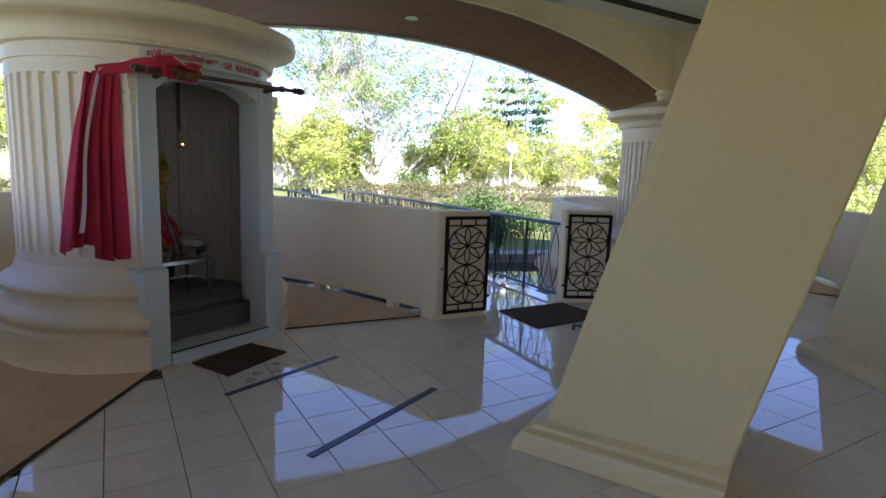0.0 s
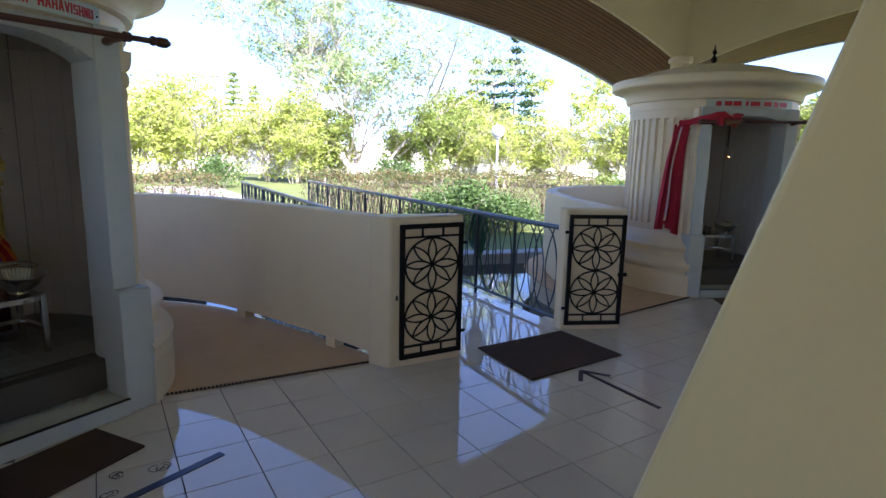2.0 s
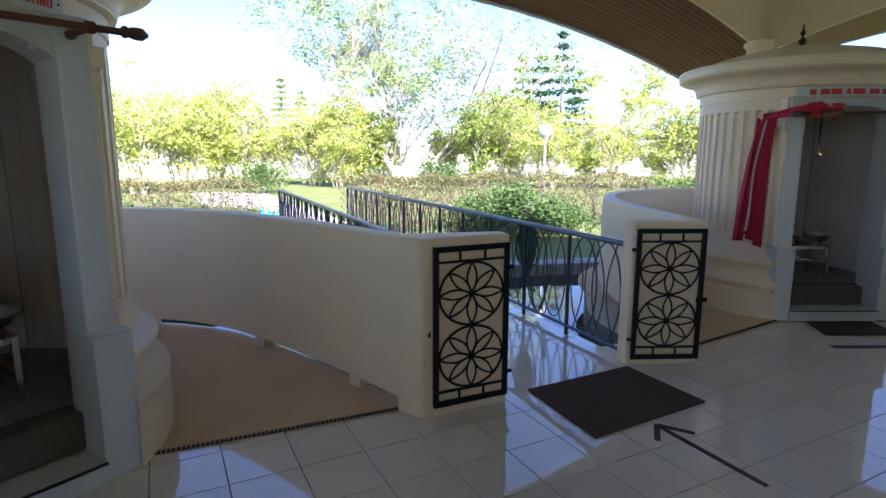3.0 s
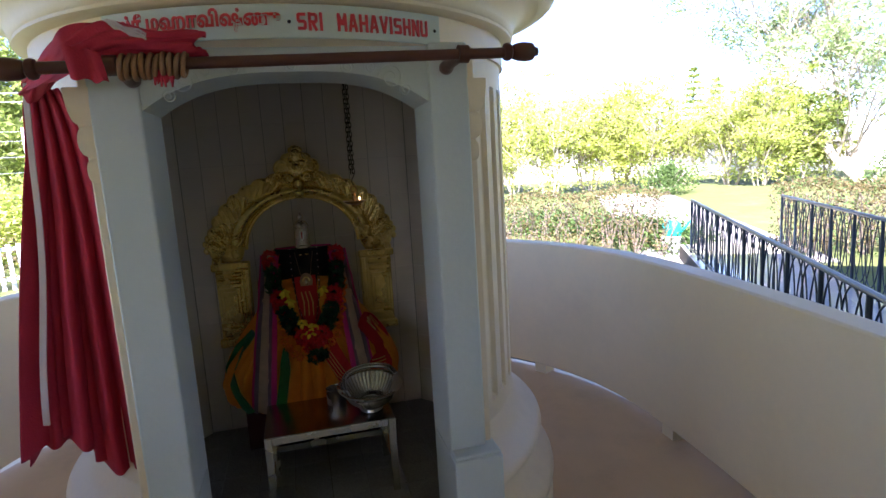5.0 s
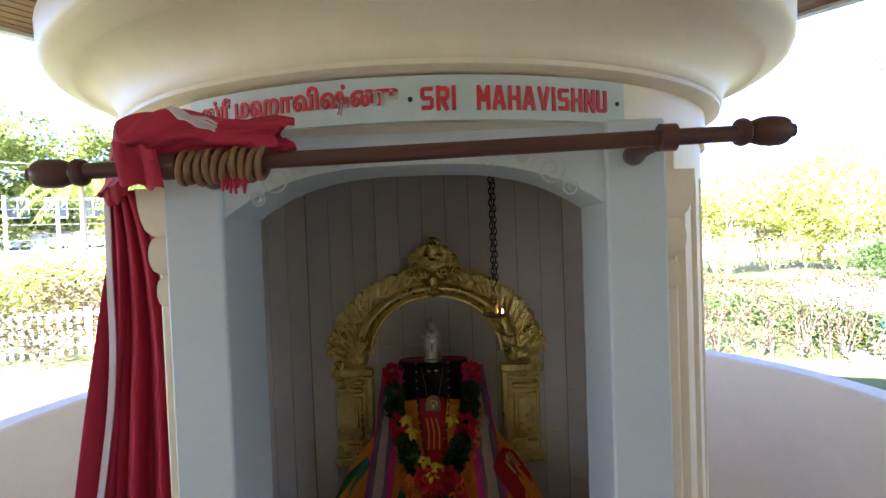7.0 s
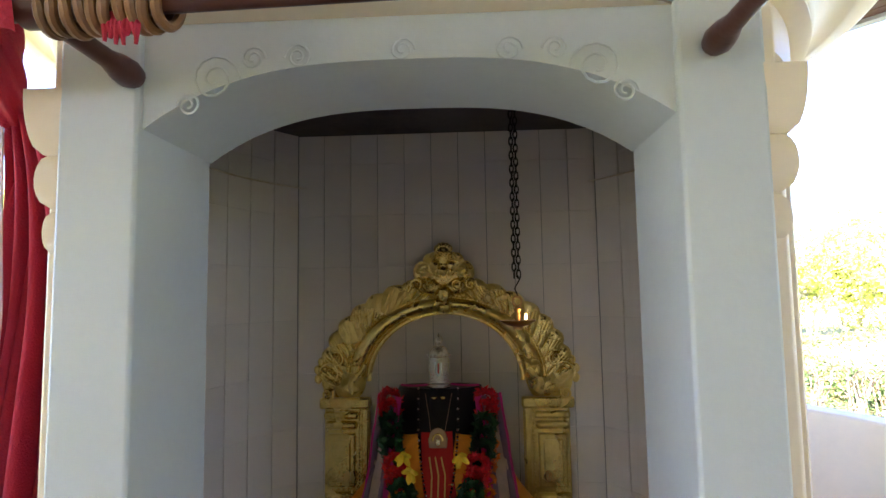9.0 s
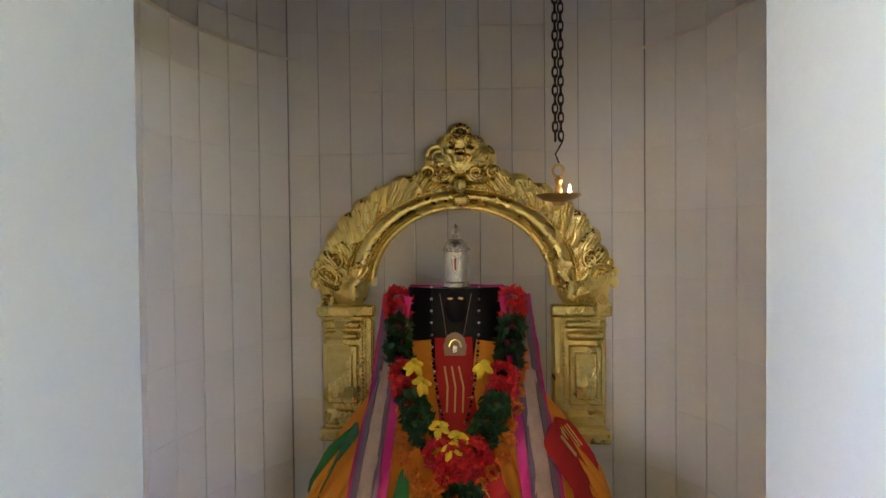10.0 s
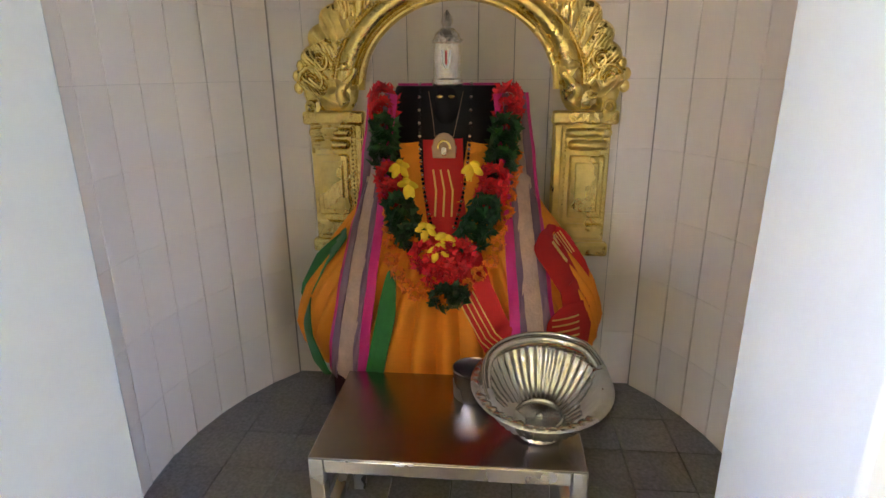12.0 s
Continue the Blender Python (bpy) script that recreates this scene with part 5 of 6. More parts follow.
            hgt *= 1 - 0.75 * max(0.0, (v - 0.9) / 0.1) ** 2
            return arch_pt(t, 0.52 + (0.46 + edge) * v, max(0.004, hgt))
        g = G()
        g.grid(leaf_relief, 440, 26, 0.003)
        part("leaf_border", g, GOLD, ar, smooth=60)
        # crest
        crest = G()
        crest.ball((-0.50, Y0, 1.655), 0.075, 18, 12, (0.45, 1.15, 0.95))
        crest.ball((-0.485, Y0, 1.705), 0.04, 14, 10, (0.55, 0.9, 1.1))
        crest.ball((-0.47, Y0, 1.65), 0.018, 10, 8, (1, 1.3, 0.9))
        for s in (-1, 1):
            crest.ball((-0.495, Y0 + s * .078, 1.645), 0.038, 12, 9, (0.6, 1, 1.2))
            crest.ball((-0.485, Y0 + s * .045, 1.69), 0.03, 12, 9, (0.6, 1.1, 1))
            crest.ball((-0.465, Y0 + s * .032, 1.668), 0.017, 10, 8, (.8, 1.2, 1))
            crest.ball((-0.488, Y0 + s * .05, 1.59), 0.035, 12, 9, (0.6, 1.35, 0.8))
            crest.tube([(-0.475, Y0 + s * (.02 + .06 * math.sin(t / 9 * 3)), 1.60 + .055 * t / 9) for t in range(10)], 0.007, 6)
            pts = [(-0.468, Y0 + s * (0.062 + (0.026 - .002 * t) * math.cos(t * .55)), 1.648 + (0.026 - .002 * t) * math.sin(t * .55)) for t in range(12)]
            crest.tube(pts, 0.005, 6)
        for k in range(5):
            a = radians(40 + 25 * k)
            crest.ball((-0.48, Y0 + 0.03 * math.cos(a), 1.715 + 0.028 * math.sin(a)), 0.013, 8, 6, (.7, 1, 1.2))
        for s in (-1, 1):
            for r0, yy, zz, d in ((0.030, .075, 1.655, 1), (0.024, .050, 1.60, -1), (0.020, .030, 1.70, 1), (0.022, .100, 1.60, 1)):
                crest.tube([(-0.463 - .0006 * t, Y0 + s * (yy + r0 * (1 - t / 20) * math.cos(d * t * .6)), zz + r0 * (1 - t / 20) * math.sin(d * t * .6)) for t in range(18)], [0.0062 - .0002 * t for t in range(18)], 6)
            for k in range(4):
                crest.tube([(-0.466, Y0 + s * (.012 + .012 * k), 1.625 + .004 * k), (-0.460, Y0 + s * (.018 + .018 * k), 1.645 + .002 * k), (-0.468, Y0 + s * (.020 + .026 * k), 1.668 - .003 * k)], [.003, .006, .003], 6)
        crest.ball((-0.474, Y0, 1.515), 0.024, 12, 9, (0.6, 1.15, 1.0))
        crest.ball((-0.470, Y0, 1.565), 0.022, 12, 9, (0.6, 1.0, 1.3))
        tagged(part("crest", crest, GOLD, ar, smooth=60), kind="stuff")
        for s in (-1, 1):
            # embossed bird at the shoulder: body, curved neck, ribbed wing and curling tail
            g = G()
            X = -0.513
            g.ball((X - .012, Y0 + s * .385, 1.25), 0.082, 20, 14, (0.26, 1.06, 1.12))
            g.ball((X, Y0 + s * .372, 1.222), 0.05, 18, 12, (0.50, 1.0, 0.78))
            neck = [(X + .018, Y0 + s * (.335 + .018 * math.sin(t / 12 * 5.0) - .0015 * t), 1.205 + .0085 * t) for t in range(13)]
            g.tube(neck, [0.019 - .0009 * t for t in range(13)], 10)
            g.ball((X + .022, Y0 + s * .331, 1.312), 0.0135, 12, 8, (0.8, 1.1, 0.9))
            g.tube([(X + .024, Y0 + s * .338, 1.311), (X + .024, Y0 + s * .356, 1.300)], [0.006, 0.0015], 6)
            g.tube([(X + .020, Y0 + s * (.327 - .012 * math.sin(t * .5)), 1.322 + .006 * t) for t in range(5)], 0.004, 6)
            for k in range(7):
                g.tube([(X + .020 + .004 * math.sin(t / 6 * math.pi), Y0 + s * (.352 + .011 * k + .030 * t / 6), 1.205 + .004 * k + .030 * (t / 6) ** 1.5) for t in range(7)], [0.0048 - .0004 * t for t in range(7)], 6)
            for r0, yy, zz, turn in ((0.040, .432, 1.272, 0.0), (0.026, .405, 1.325, 1.2), (0.022, .440, 1.198, 2.6)):
                g.tube([(X + .016 - .0002 * t, Y0 + s * (yy + r0 * (1 - t / 24) * math.cos(t * .55 + turn)), zz + 1.15 * r0 * (1 - t / 24) * math.sin(t * .55 + turn)) for t in range(22)], [0.0065 - .00012 * t for t in range(22)], 6)
            for k in range(5):
                a = radians(-20 + 34 * k)
                g.ball((X - .004, Y0 + s * (.437 + .046 * math.cos(a)), 1.272 + .058 * math.sin(a)), 0.016, 10, 7, (0.55, 1, 1.15))
            for k in range(4):
                g.tube([(X + .012, Y0 + s * (.345 + .022 * k + .006 * t), 1.172 + .004 * math.sin(t)) for t in range(5)], [.003, .006, .007, .006, .003], 6)
            tagged(part("bird_scroll", g, GOLD, ar, smooth=60), kind="stuff")
            # pilaster
            y0, y1 = Y0 + s * 0.284, Y0 + s * 0.456
            def pb(a, b, z0, z1, x):
                ya, yb = sorted((y0 + (y1 - y0) * a, y0 + (y1 - y0) * b))
                return G().box(-0.527, x, ya, yb, z0, z1)
            part("pilaster", pb(0, 0.98, 0.775, 1.165, -0.503), GOLD, ar, bevel=0.004)
            part("pilaster_foot", pb(-0.03, 1.06, 0.742, 0.785, -0.488), GOLD, ar, bevel=0.008)
            part("pilaster_cap", pb(-0.03, 1.08, 1.145, 1.185, -0.488), GOLD, ar, bevel=0.008)
            part("inner_strip", pb(0.02, 0.16, 0.785, 1.145, -0.492), GOLD, ar, bevel=0.005)
            part("panel_frame", pb(0.30, 0.90, 0.865, 1.055, -0.490), GOLD, ar, bevel=0.006)
            part("panel", pb(0.40, 0.80, 0.885, 1.035, -0.482), GOLD, ar, bevel=0.004)
            part("band", pb(0.26, 0.96, 0.795, 0.845, -0.486), GOLD, ar, bevel=0.012)
            part("band", pb(0.26, 0.96, 1.07, 1.10, -0.486), GOLD, ar, bevel=0.012)
            part("band", pb(0.22, 0.98, 1.108, 1.135, -0.482), GOLD, ar, bevel=0.01)
            g = G()
            for i in range(26):
                g.ball((-0.486, y0 + (y1 - y0) * 0.21, 0.80 + 0.335 * i / 25), 0.0045, 6, 4)
            tagged(part("bead_row", g, GOLD, ar), kind="stuff")

    # hanging oil lamp
    hl = thing("hanging_lamp", m, "small brass oil lamp with a flame, hung on a dark chain", "oil lamp", "oil lamps")
    lx, ly = 0.06, 0.24
    z = 2.19
    i = 0
    ch = hl
    while z > 1.615:
        for yo in (-0.006, 0.006):
            pts = []
            for t in range(10):
                a = t / 10 * 2 * math.pi
                o = 0.0055 * math.cos(a)
                pts.append((lx + (o if (i + (yo > 0)) % 2 else 0), ly + yo + (0 if (i + (yo > 0)) % 2 else o), z - 0.010 + 0.0125 * math.sin(a)))
            part("chain_link", G().tube(pts, 0.0022, 4, closed=True), CHAINM, hl)
        z -= 0.0195
        i += 1
    part("hook", G().tube([(lx, ly, 1.615), (lx, ly + .008, 1.60), (lx, ly - .006, 1.575), (lx, ly + .002, 1.555)], 0.002, 5), CHAINM, hl)
    part("ring", G().tube([(lx, ly + .012 * math.cos(t / 12 * 6.283), 1.540 + .013 * math.sin(t / 12 * 6.283)) for t in range(12)], 0.0032, 6, closed=True), BRASS, hl)
    part("stem", G().revolve([(0.004, 1.528), (0.011, 1.52), (0.006, 1.51), (0.009, 1.50), (0.007, 1.488)], 12, c=(lx, ly, 0)), BRASS, hl)
    part("dish", G().revolve([(0.001, 1.466), (0.012, 1.464), (0.014, 1.472), (0.034, 1.478), (0.048, 1.486), (0.05, 1.489), (0.034, 1.483), (0.001, 1.48)], 24, c=(lx, ly, 0)), BRASS, hl)
    part("flame", G().revolve([(0.0005, 1.490), (0.0032, 1.494), (0.0028, 1.499), (0.0005, 1.508)], 10, c=(lx + .01, ly + 0.022, 0)), WAXF, hl, "small burning flame")

    # steel table with bowl and cup
    tb = thing("steel_table", mtab, "low stainless steel table with square tube legs", "table", "steel tables")
    x0, x1, y0, y1, zt = 0.02, 0.342, -0.235, 0.285, 0.606
    part("top", G().box(x0, x1, y0, y1, zt - 0.004, zt), STEELB, tb, bevel=0.002)
    part("front_rail", G().box(x1 - .025, x1 - .001, y0 + .03, y1 - .03, zt - .034, zt - .0045), STEEL, tb, bevel=0.002)
    part("back_rail", G().box(x0 + .001, x0 + .025, y0 + .03, y1 - .03, zt - .034, zt - .0045), STEEL, tb)
    for y in (y0 + .001, y1 - .026):
        part("side_rail", G().box(x0 + .03, x1 - .03, y, y + .025, zt - .034, zt - .0045), STEEL, tb)
        part("low_stretcher", G().box(x0 + .03, x1 - .03, y, y + .022, 0.40, 0.424), STEEL, tb)
        for x in (x0 + .001, x1 - .029):
            part("leg", G().box(x, x + .028, y - 0.001, y + .027, 0.281, zt - .0045), STEEL, tb, bevel=0.002)
    part("low_stretcher", G().box(x0 + .02, x0 + .04, y0 + .03, y1 - .03, 0.40, 0.424), STEEL, tb)
    bo = thing("steel_bowl", mtab @ pose(0.225, 0.203, zt + 0.006, 0, 7, 0), "wide ribbed stainless steel bowl standing on the table", "bowl", "steel bowls")
    g = G()
    n = 200
    outer = [(0.001, 0.004), (0.045, 0.0), (0.05, 0.004), (0.046, 0.014), (0.06, 0.024), (0.092, 0.052), (0.112, 0.088), (0.118, 0.103), (0.132, 0.107), (0.136, 0.111), (0.132, 0.115), (0.116, 0.111), (0.108, 0.091), (0.086, 0.057), (0.056, 0.030), (0.001, 0.026)]
    vs = []
    for i in range(n):
        a = 2 * math.pi * i / n
        for r, zz in outer:
            k = 1 + (0.022 * math.cos(40 * a) if 0.058 < r < 0.12 else 0)
            vs.append((r * k * math.cos(a), r * k * math.sin(a), zz))
    q = len(outer)
    g.add(vs, [(i * q + j, ((i + 1) % n) * q + j, ((i + 1) % n) * q + j + 1, i * q + j + 1) for i in range(n) for j in range(q - 1)])
    part("bowl_body", g, STEEL, bo, smooth=60)
    part("inner_ring", G().tube([(0.045 * math.cos(t / 30 * 6.283), 0.045 * math.sin(t / 30 * 6.283), 0.034) for t in range(30)], 0.004, 6, closed=True), STEEL, bo)
    part("inner_boss", G().ball((0, 0, 0.03), 0.008, 10, 6), STEEL, bo)
    bk = thing("steel_plate", mtab @ pose(0.213, 0.208, zt + 0.006, 0, 7, 0), "steel rimmed dish leaning inside the bowl", "dish", "steel dishes")
    arc = []
    for k in range(41):
        a = radians(88 + 215 * k / 40)
        up = min(1.0, math.sin(math.pi * k / 40) * 1.6)
        arc.append((0.116 * math.cos(a), 0.116 * math.sin(a) + 0.006, 0.085 + 0.044 * up))
    part("rim", G().tube(arc, 0.0085, 10), STEEL, bk, smooth=60)
    part("rim_edge", G().tube([(x * 1.06, y * 1.06, z + 0.010) for x, y, z in arc], 0.0040, 8), STEEL, bk, smooth=60)
    for k in range(3, 38):
        x, y, z = arc[k]
        part("rim_dot", G().ball((x * 0.935, y * 0.935, z + 0.003), 0.0022, 6, 4), SILVER, bk)
    cu = thing("steel_cup", mtab @ pose(0.105, 0.066, zt + 0.001), "small straight-sided steel cup on the table", "cup", "steel cups")
    part("cup_body", G().revolve([(0.001, 0.0), (0.040, 0.0), (0.0425, 0.003), (0.043, 0.064), (0.046, 0.068), (0.043, 0.070), (0.041, 0.064), (0.040, 0.006), (0.001, 0.005)], 32), STEEL, cu, smooth=40)
    # dried flowers left on the threshold
    if full:
        fo = thing("fallen_petals", m, "withered pale flowers lying on the threshold", "flowers")
        rr = random.Random(3)
        for i in range(22):
            c = Vector((rr.uniform(0.64, 0.74), rr.uniform(0.2, 0.37), 0.088))
            d = Vector((rr.uniform(-1, 1), rr.uniform(-1, 1), rr.uniform(0.1, .8))).normalized() * rr.uniform(.012, .025)
            w = d.cross(Vector((0, 0, 1))).normalized() * 0.007
            part("petal", G().add([c, c + d * .5 + w, c + d, c + d * .5 - w], [(0, 1, 2), (0, 2, 3)]), ZARI, fo)


inside(M1 @ pose(0, -0.02, 0), M1, True)
inside(M2, M2, False)

# ==== garden ====
def leaf_mesh(name, centres, size, mt, seed, long=1.8, droop=0.0):
    """Many small folded leaves at the given places."""
    r = np.random.RandomState(seed)
    c = np.asarray(centres, float)
    n = len(c)
    d = r.normal(size=(n, 3))
    d[:, 2] = d[:, 2] * 0.6 - droop
    d /= np.linalg.norm(d, axis=1)[:, None]
    k = r.normal(size=(n, 3))
    w = np.cross(d, k)
    w /= np.linalg.norm(w, axis=1)[:, None]
    up = np.cross(w, d)
    s = (size * r.uniform(0.6, 1.35, n))[:, None]
    p0, p2 = c, c + d * s * long
    p1 = c + d * s * long * 0.5 + w * s * 0.42 + up * s * 0.14
    p3 = c + d * s * long * 0.5 - w * s * 0.42 + up * s * 0.14
    v = np.stack([p0, p1, p2, p3], 1).reshape(-1, 3)
    i = np.arange(n) * 4
    f = np.concatenate([np.stack([i, i + 1, i + 2], 1), np.stack([i, i + 2, i + 3], 1)])
    me = bpy.data.meshes.new(name)
    me.from_pydata(v.tolist(), [], f.tolist())
    me.materials.append(mt)
    me.update()
    return me


def branches(seed, height, spread, levels, kids, lean=0.0, stems=1):
    """Tapered limbs of a tree; returns the mesh and the places of its twigs."""
    r = random.Random(seed)
    g = G()
    tips = []

    def grow(p, d, L, rad, lev):
        pts, q, dd = [p.copy()], p.copy(), d.copy()
        n = 5
        for i in range(n):
            dd = (dd + Vector((r.uniform(-1, 1), r.uniform(-1, 1), r.uniform(-.2, .5))) * 0.16).normalized()
            q = q + dd * L / n
            pts.append(q.copy())
        g.tube(pts, [rad * (1 - 0.5 * i / n) for i in range(n + 1)], 7 if lev == 0 else 5)
        if lev >= levels:
            tips.extend(pts[2:])
            return
        for k in range(kids):
            i = r.randint(1 if lev == 0 else 2, n)
            a = r.uniform(0, 6.283)
            side = Vector((math.cos(a), math.sin(a), r.uniform(0.1, 0.7))).normalized()
            nd = (dd * (1 - spread) + side * spread).normalized()
            grow(pts[i], nd, L * r.uniform(0.55, 0.8), rad * 0.5, lev + 1)

    for s in range(stems):
        a = r.uniform(0, 6.283)
        o = Vector((math.cos(a), math.sin(a), 0)) * (0.25 if stems > 1 else 0)
        d = Vector((math.cos(a) * lean, math.sin(a) * lean, 1)).normalized()
        grow(o, d, height * r.uniform(0.42, 0.55), height * 0.016 * (1 if stems == 1 else 0.6), 0)
    return g, tips


def tree(name, m, label, seed, height, leaves, size, mt, bark, spread=0.55, levels=2, kids=5, stems=1, lean=0.15, puff=0.45, group="", droop=0.0, long=1.8, skirt=0.0, clump=0.17):
    th = thing(name, m, label, "tree", group)
    g, tips = branches(seed, height, spread, levels, kids, lean, stems)
    part("trunk", g, bark, th)
    r = np.random.RandomState(seed)
    t = np.array([tuple(p) for p in tips])
    nc = max(40, leaves // 34)
    hub = t[r.randint(0, len(t), nc)] + r.normal(size=(nc, 3)) * puff * np.array([1, 1, 0.75])
    c = hub[r.randint(0, nc, leaves)] + r.normal(size=(leaves, 3)) * clump * np.array([1, 1, 0.6])
    low = r.uniform(size=leaves) < skirt
    c[:, 2] = np.where((c[:, 2] < 0.5) | low, 0.25 + r.uniform(0, 2.2, leaves), c[:, 2])
    c[:, :2] *= np.where(low, r.uniform(0.35, 0.9, leaves), 1.0)[:, None]
    part("crown", leaf_mesh("crown", c, size, mt, seed, long, droop), None, th)
    return th


def conifer(m, label, seed, height, tiers, mt, group="conifers"):
    th = thing("conifer", m, label, "tree", group)
    part("trunk", G().tube([(0, 0, 0), (0, 0, height)], [height * .014, 0.02], 7), BARKD, th)
    r = np.random.RandomState(seed)
    c = []
    for k in range(tiers):
        f = (k + 0.8) / tiers
        z = height * (0.15 + 0.85 * f)
        L = height * 0.24 * (1.05 - f) + 0.12
        nb = 7
        for b in range(nb):
            a = 2 * math.pi * (b + r.uniform(-.25, .25)) / nb + k
            n = int(16 + 26 * (1.05 - f))
            s = np.sqrt(r.uniform(0.02, 1, n))
            c.append(np.stack([s * L * math.cos(a) + r.normal(size=n) * .09, s * L * math.sin(a) + r.normal(size=n) * .09, z + s * L * 0.12 + r.normal(size=n) * .05 - 0.1 * s * s * L], 1))
    part("crown", leaf_mesh("crown", np.concatenate(c), 0.17, mt, seed), None, th)
    return th


def at(az, d, z=-0.30, eye=(-0.515, 1.61), turn=0.0, s=1.0):
    return pose(eye[0] + d * math.cos(radians(az)), eye[1] + d * math.sin(radians(az)), z, 0, 0, turn) @ Matrix.Diagonal((s, s, s, 1))


# a row of light green trees before the boundary wall
protos = [tree("garden_tree", at(150, 30), "light yellow-green garden tree with pale forked stems", 21, 4.8, 10000, 0.085, LEAFY, BARK, spread=0.45, stems=5, lean=0.4, puff=0.34, kids=7, skirt=0.08, group="garden trees"),
          tree("garden_tree", at(138, 31), "light yellow-green garden tree with pale forked stems", 33, 5.2, 9500, 0.085, LEAFY, BARK, spread=0.4, stems=6, lean=0.35, puff=0.32, kids=7, skirt=0.1, group="garden trees"),
          tree("garden_tree", at(133, 31), "dense green garden tree with low branches", 45, 4.6, 10000, 0.10, LEAFG, BARK, stems=3, lean=0.35, puff=0.34, kids=7, skirt=0.12, group="garden trees")]
rnd = random.Random(17)
for az, d, k, s in ((153.5, 27, 1, 0.9), (147.2, 31, 1, 1.0), (144.5, 30, 0, 1.05), (141.5, 32, 1, 1.0), (135.8, 30, 0, 0.95), (131, 33, 0, 0.8), (124.8, 33, 1, 0.85), (121.5, 30, 2, 0.85), (118.3, 32, 0, 0.85), (114.8, 29, 1, 0.72), (111.6, 31, 0, 0.78), (108.5, 30, 1, 0.8), (105.2, 31, 0, 0.85), (101.5, 30, 1, 0.85), (157, 30, 0, 1.0), (160.5, 31, 1, 1.0), (165, 31, 0, 1.0), (170, 32, 1, 1.0), (97, 33, 0, 1.0), (92.5, 31, 1, 1.0), (87.5, 26, 2, 0.9), (84, 24, 1, 0.7), (80, 26, 0, 0.9), (76, 27, 1, 0.9), (70, 27, 0, 0.9), (64, 28, 1, 0.9)):
    copy_thing(protos[k], at(az, d, turn=rnd.uniform(0, 360), s=s * rnd.uniform(0.75, 1.2)))
# the tall feathery tree
tree("tall_tree", at(128.6, 31), "tall airy tree with fine silvery green foliage and pale trunk", 64, 12.5, 26000, 0.09, LEAFS, BARK, spread=0.62, levels=3, kids=5, stems=5, lean=0.75, puff=0.4, long=2.2, droop=0.25, clump=0.22)
# farther trees
for az, d, h, t, sd, mt in ((141.0, 62, 9.2, 13, 1, LEAFG), (139.2, 58, 7.6, 12, 2, LEAFG), (113.9, 44, 10.4, 11, 3, LEAFD), (115.9, 40, 8.2, 9, 4, LEAFD), (117.6, 43, 8.6, 10, 6, LEAFG), (112.2, 46, 8.0, 10, 5, LEAFS)):
    conifer(at(az, d), "tall tiered conifer with drooping dark green branches", sd, h, t, mt)
tree("pale_tree", at(107.8, 44), "thin pale tree with sparse foliage behind the garden", 71, 9.0, 3800, 0.14, LEAFY, BARK, levels=3, kids=3, puff=0.5)
tree("broad_tree", at(119.5, 42), "broad green tree with spreading tiers of leaves", 72, 6.6, 12000, 0.15, LEAFG, BARKD, spread=0.75, levels=2, kids=6, puff=0.5, clump=0.25)
E55 = (-1.70, 2.44)
pdark = tree("dark_tree", at(-155, 40, eye=E55), "tall dark green tree with a dense crown", 81, 11.5, 14000, 0.22, LEAFG, BARKD, spread=0.6, levels=2, kids=7, puff=1.0, clump=0.35, group="dark trees")
for az, d, s in ((-150.5, 44, 1.0), (-159.5, 42, 0.85), (-145, 46, 1.0), (-140, 44, 0.9), (-164, 46, 0.8)):
    copy_thing(pdark, at(az, d, eye=E55, turn=az * 7, s=s))
# palm
pm = thing("palm_tree", at(-147.2, 24, eye=(-2.1, 2.5)), "slender palm with a crown of drooping fronds", "palm tree")
part("trunk", G().tube([(0.02 * math.sin(i), 0, 4.6 * i / 8) for i in range(9)], [0.13 - .006 * i for i in range(9)], 8), BARK, pm)
for k in range(15):
    a = k * 2.4
    up = 0.9 - 0.11 * k
    g = G()
    pts = [Vector((math.cos(a) * 1.9 * t, math.sin(a) * 1.9 * t, 4.6 + up * t - 1.1 * t * t)) for t in [i / 9 for i in range(10)]]
    g.tube(pts, 0.018, 4)
    fr = part("frond", g, LEAFG, pm)
    g = G()
    for i in range(1, 10):
        for s in (-1, 1):
            for j in range(3):
                p = pts[i - 1].lerp(pts[i], j / 3)
                t = (pts[i] - pts[i - 1]).normalized()
                w = Vector((-math.sin(a), math.cos(a), -0.7)) if s > 0 else Vector((math.sin(a), -math.cos(a), -0.7))
                e = p + (w * 0.38 + t * 0.25) * (1 - 0.5 * i / 10)
                g.add([p, p.lerp(e, .5) + t * .03, e, p.lerp(e, .5) - t * .03], [(0, 1, 2), (0, 2, 3)])
    tagged(part("leaflet_fringe", g, LEAFG, fr, smooth=0), kind="stuff")


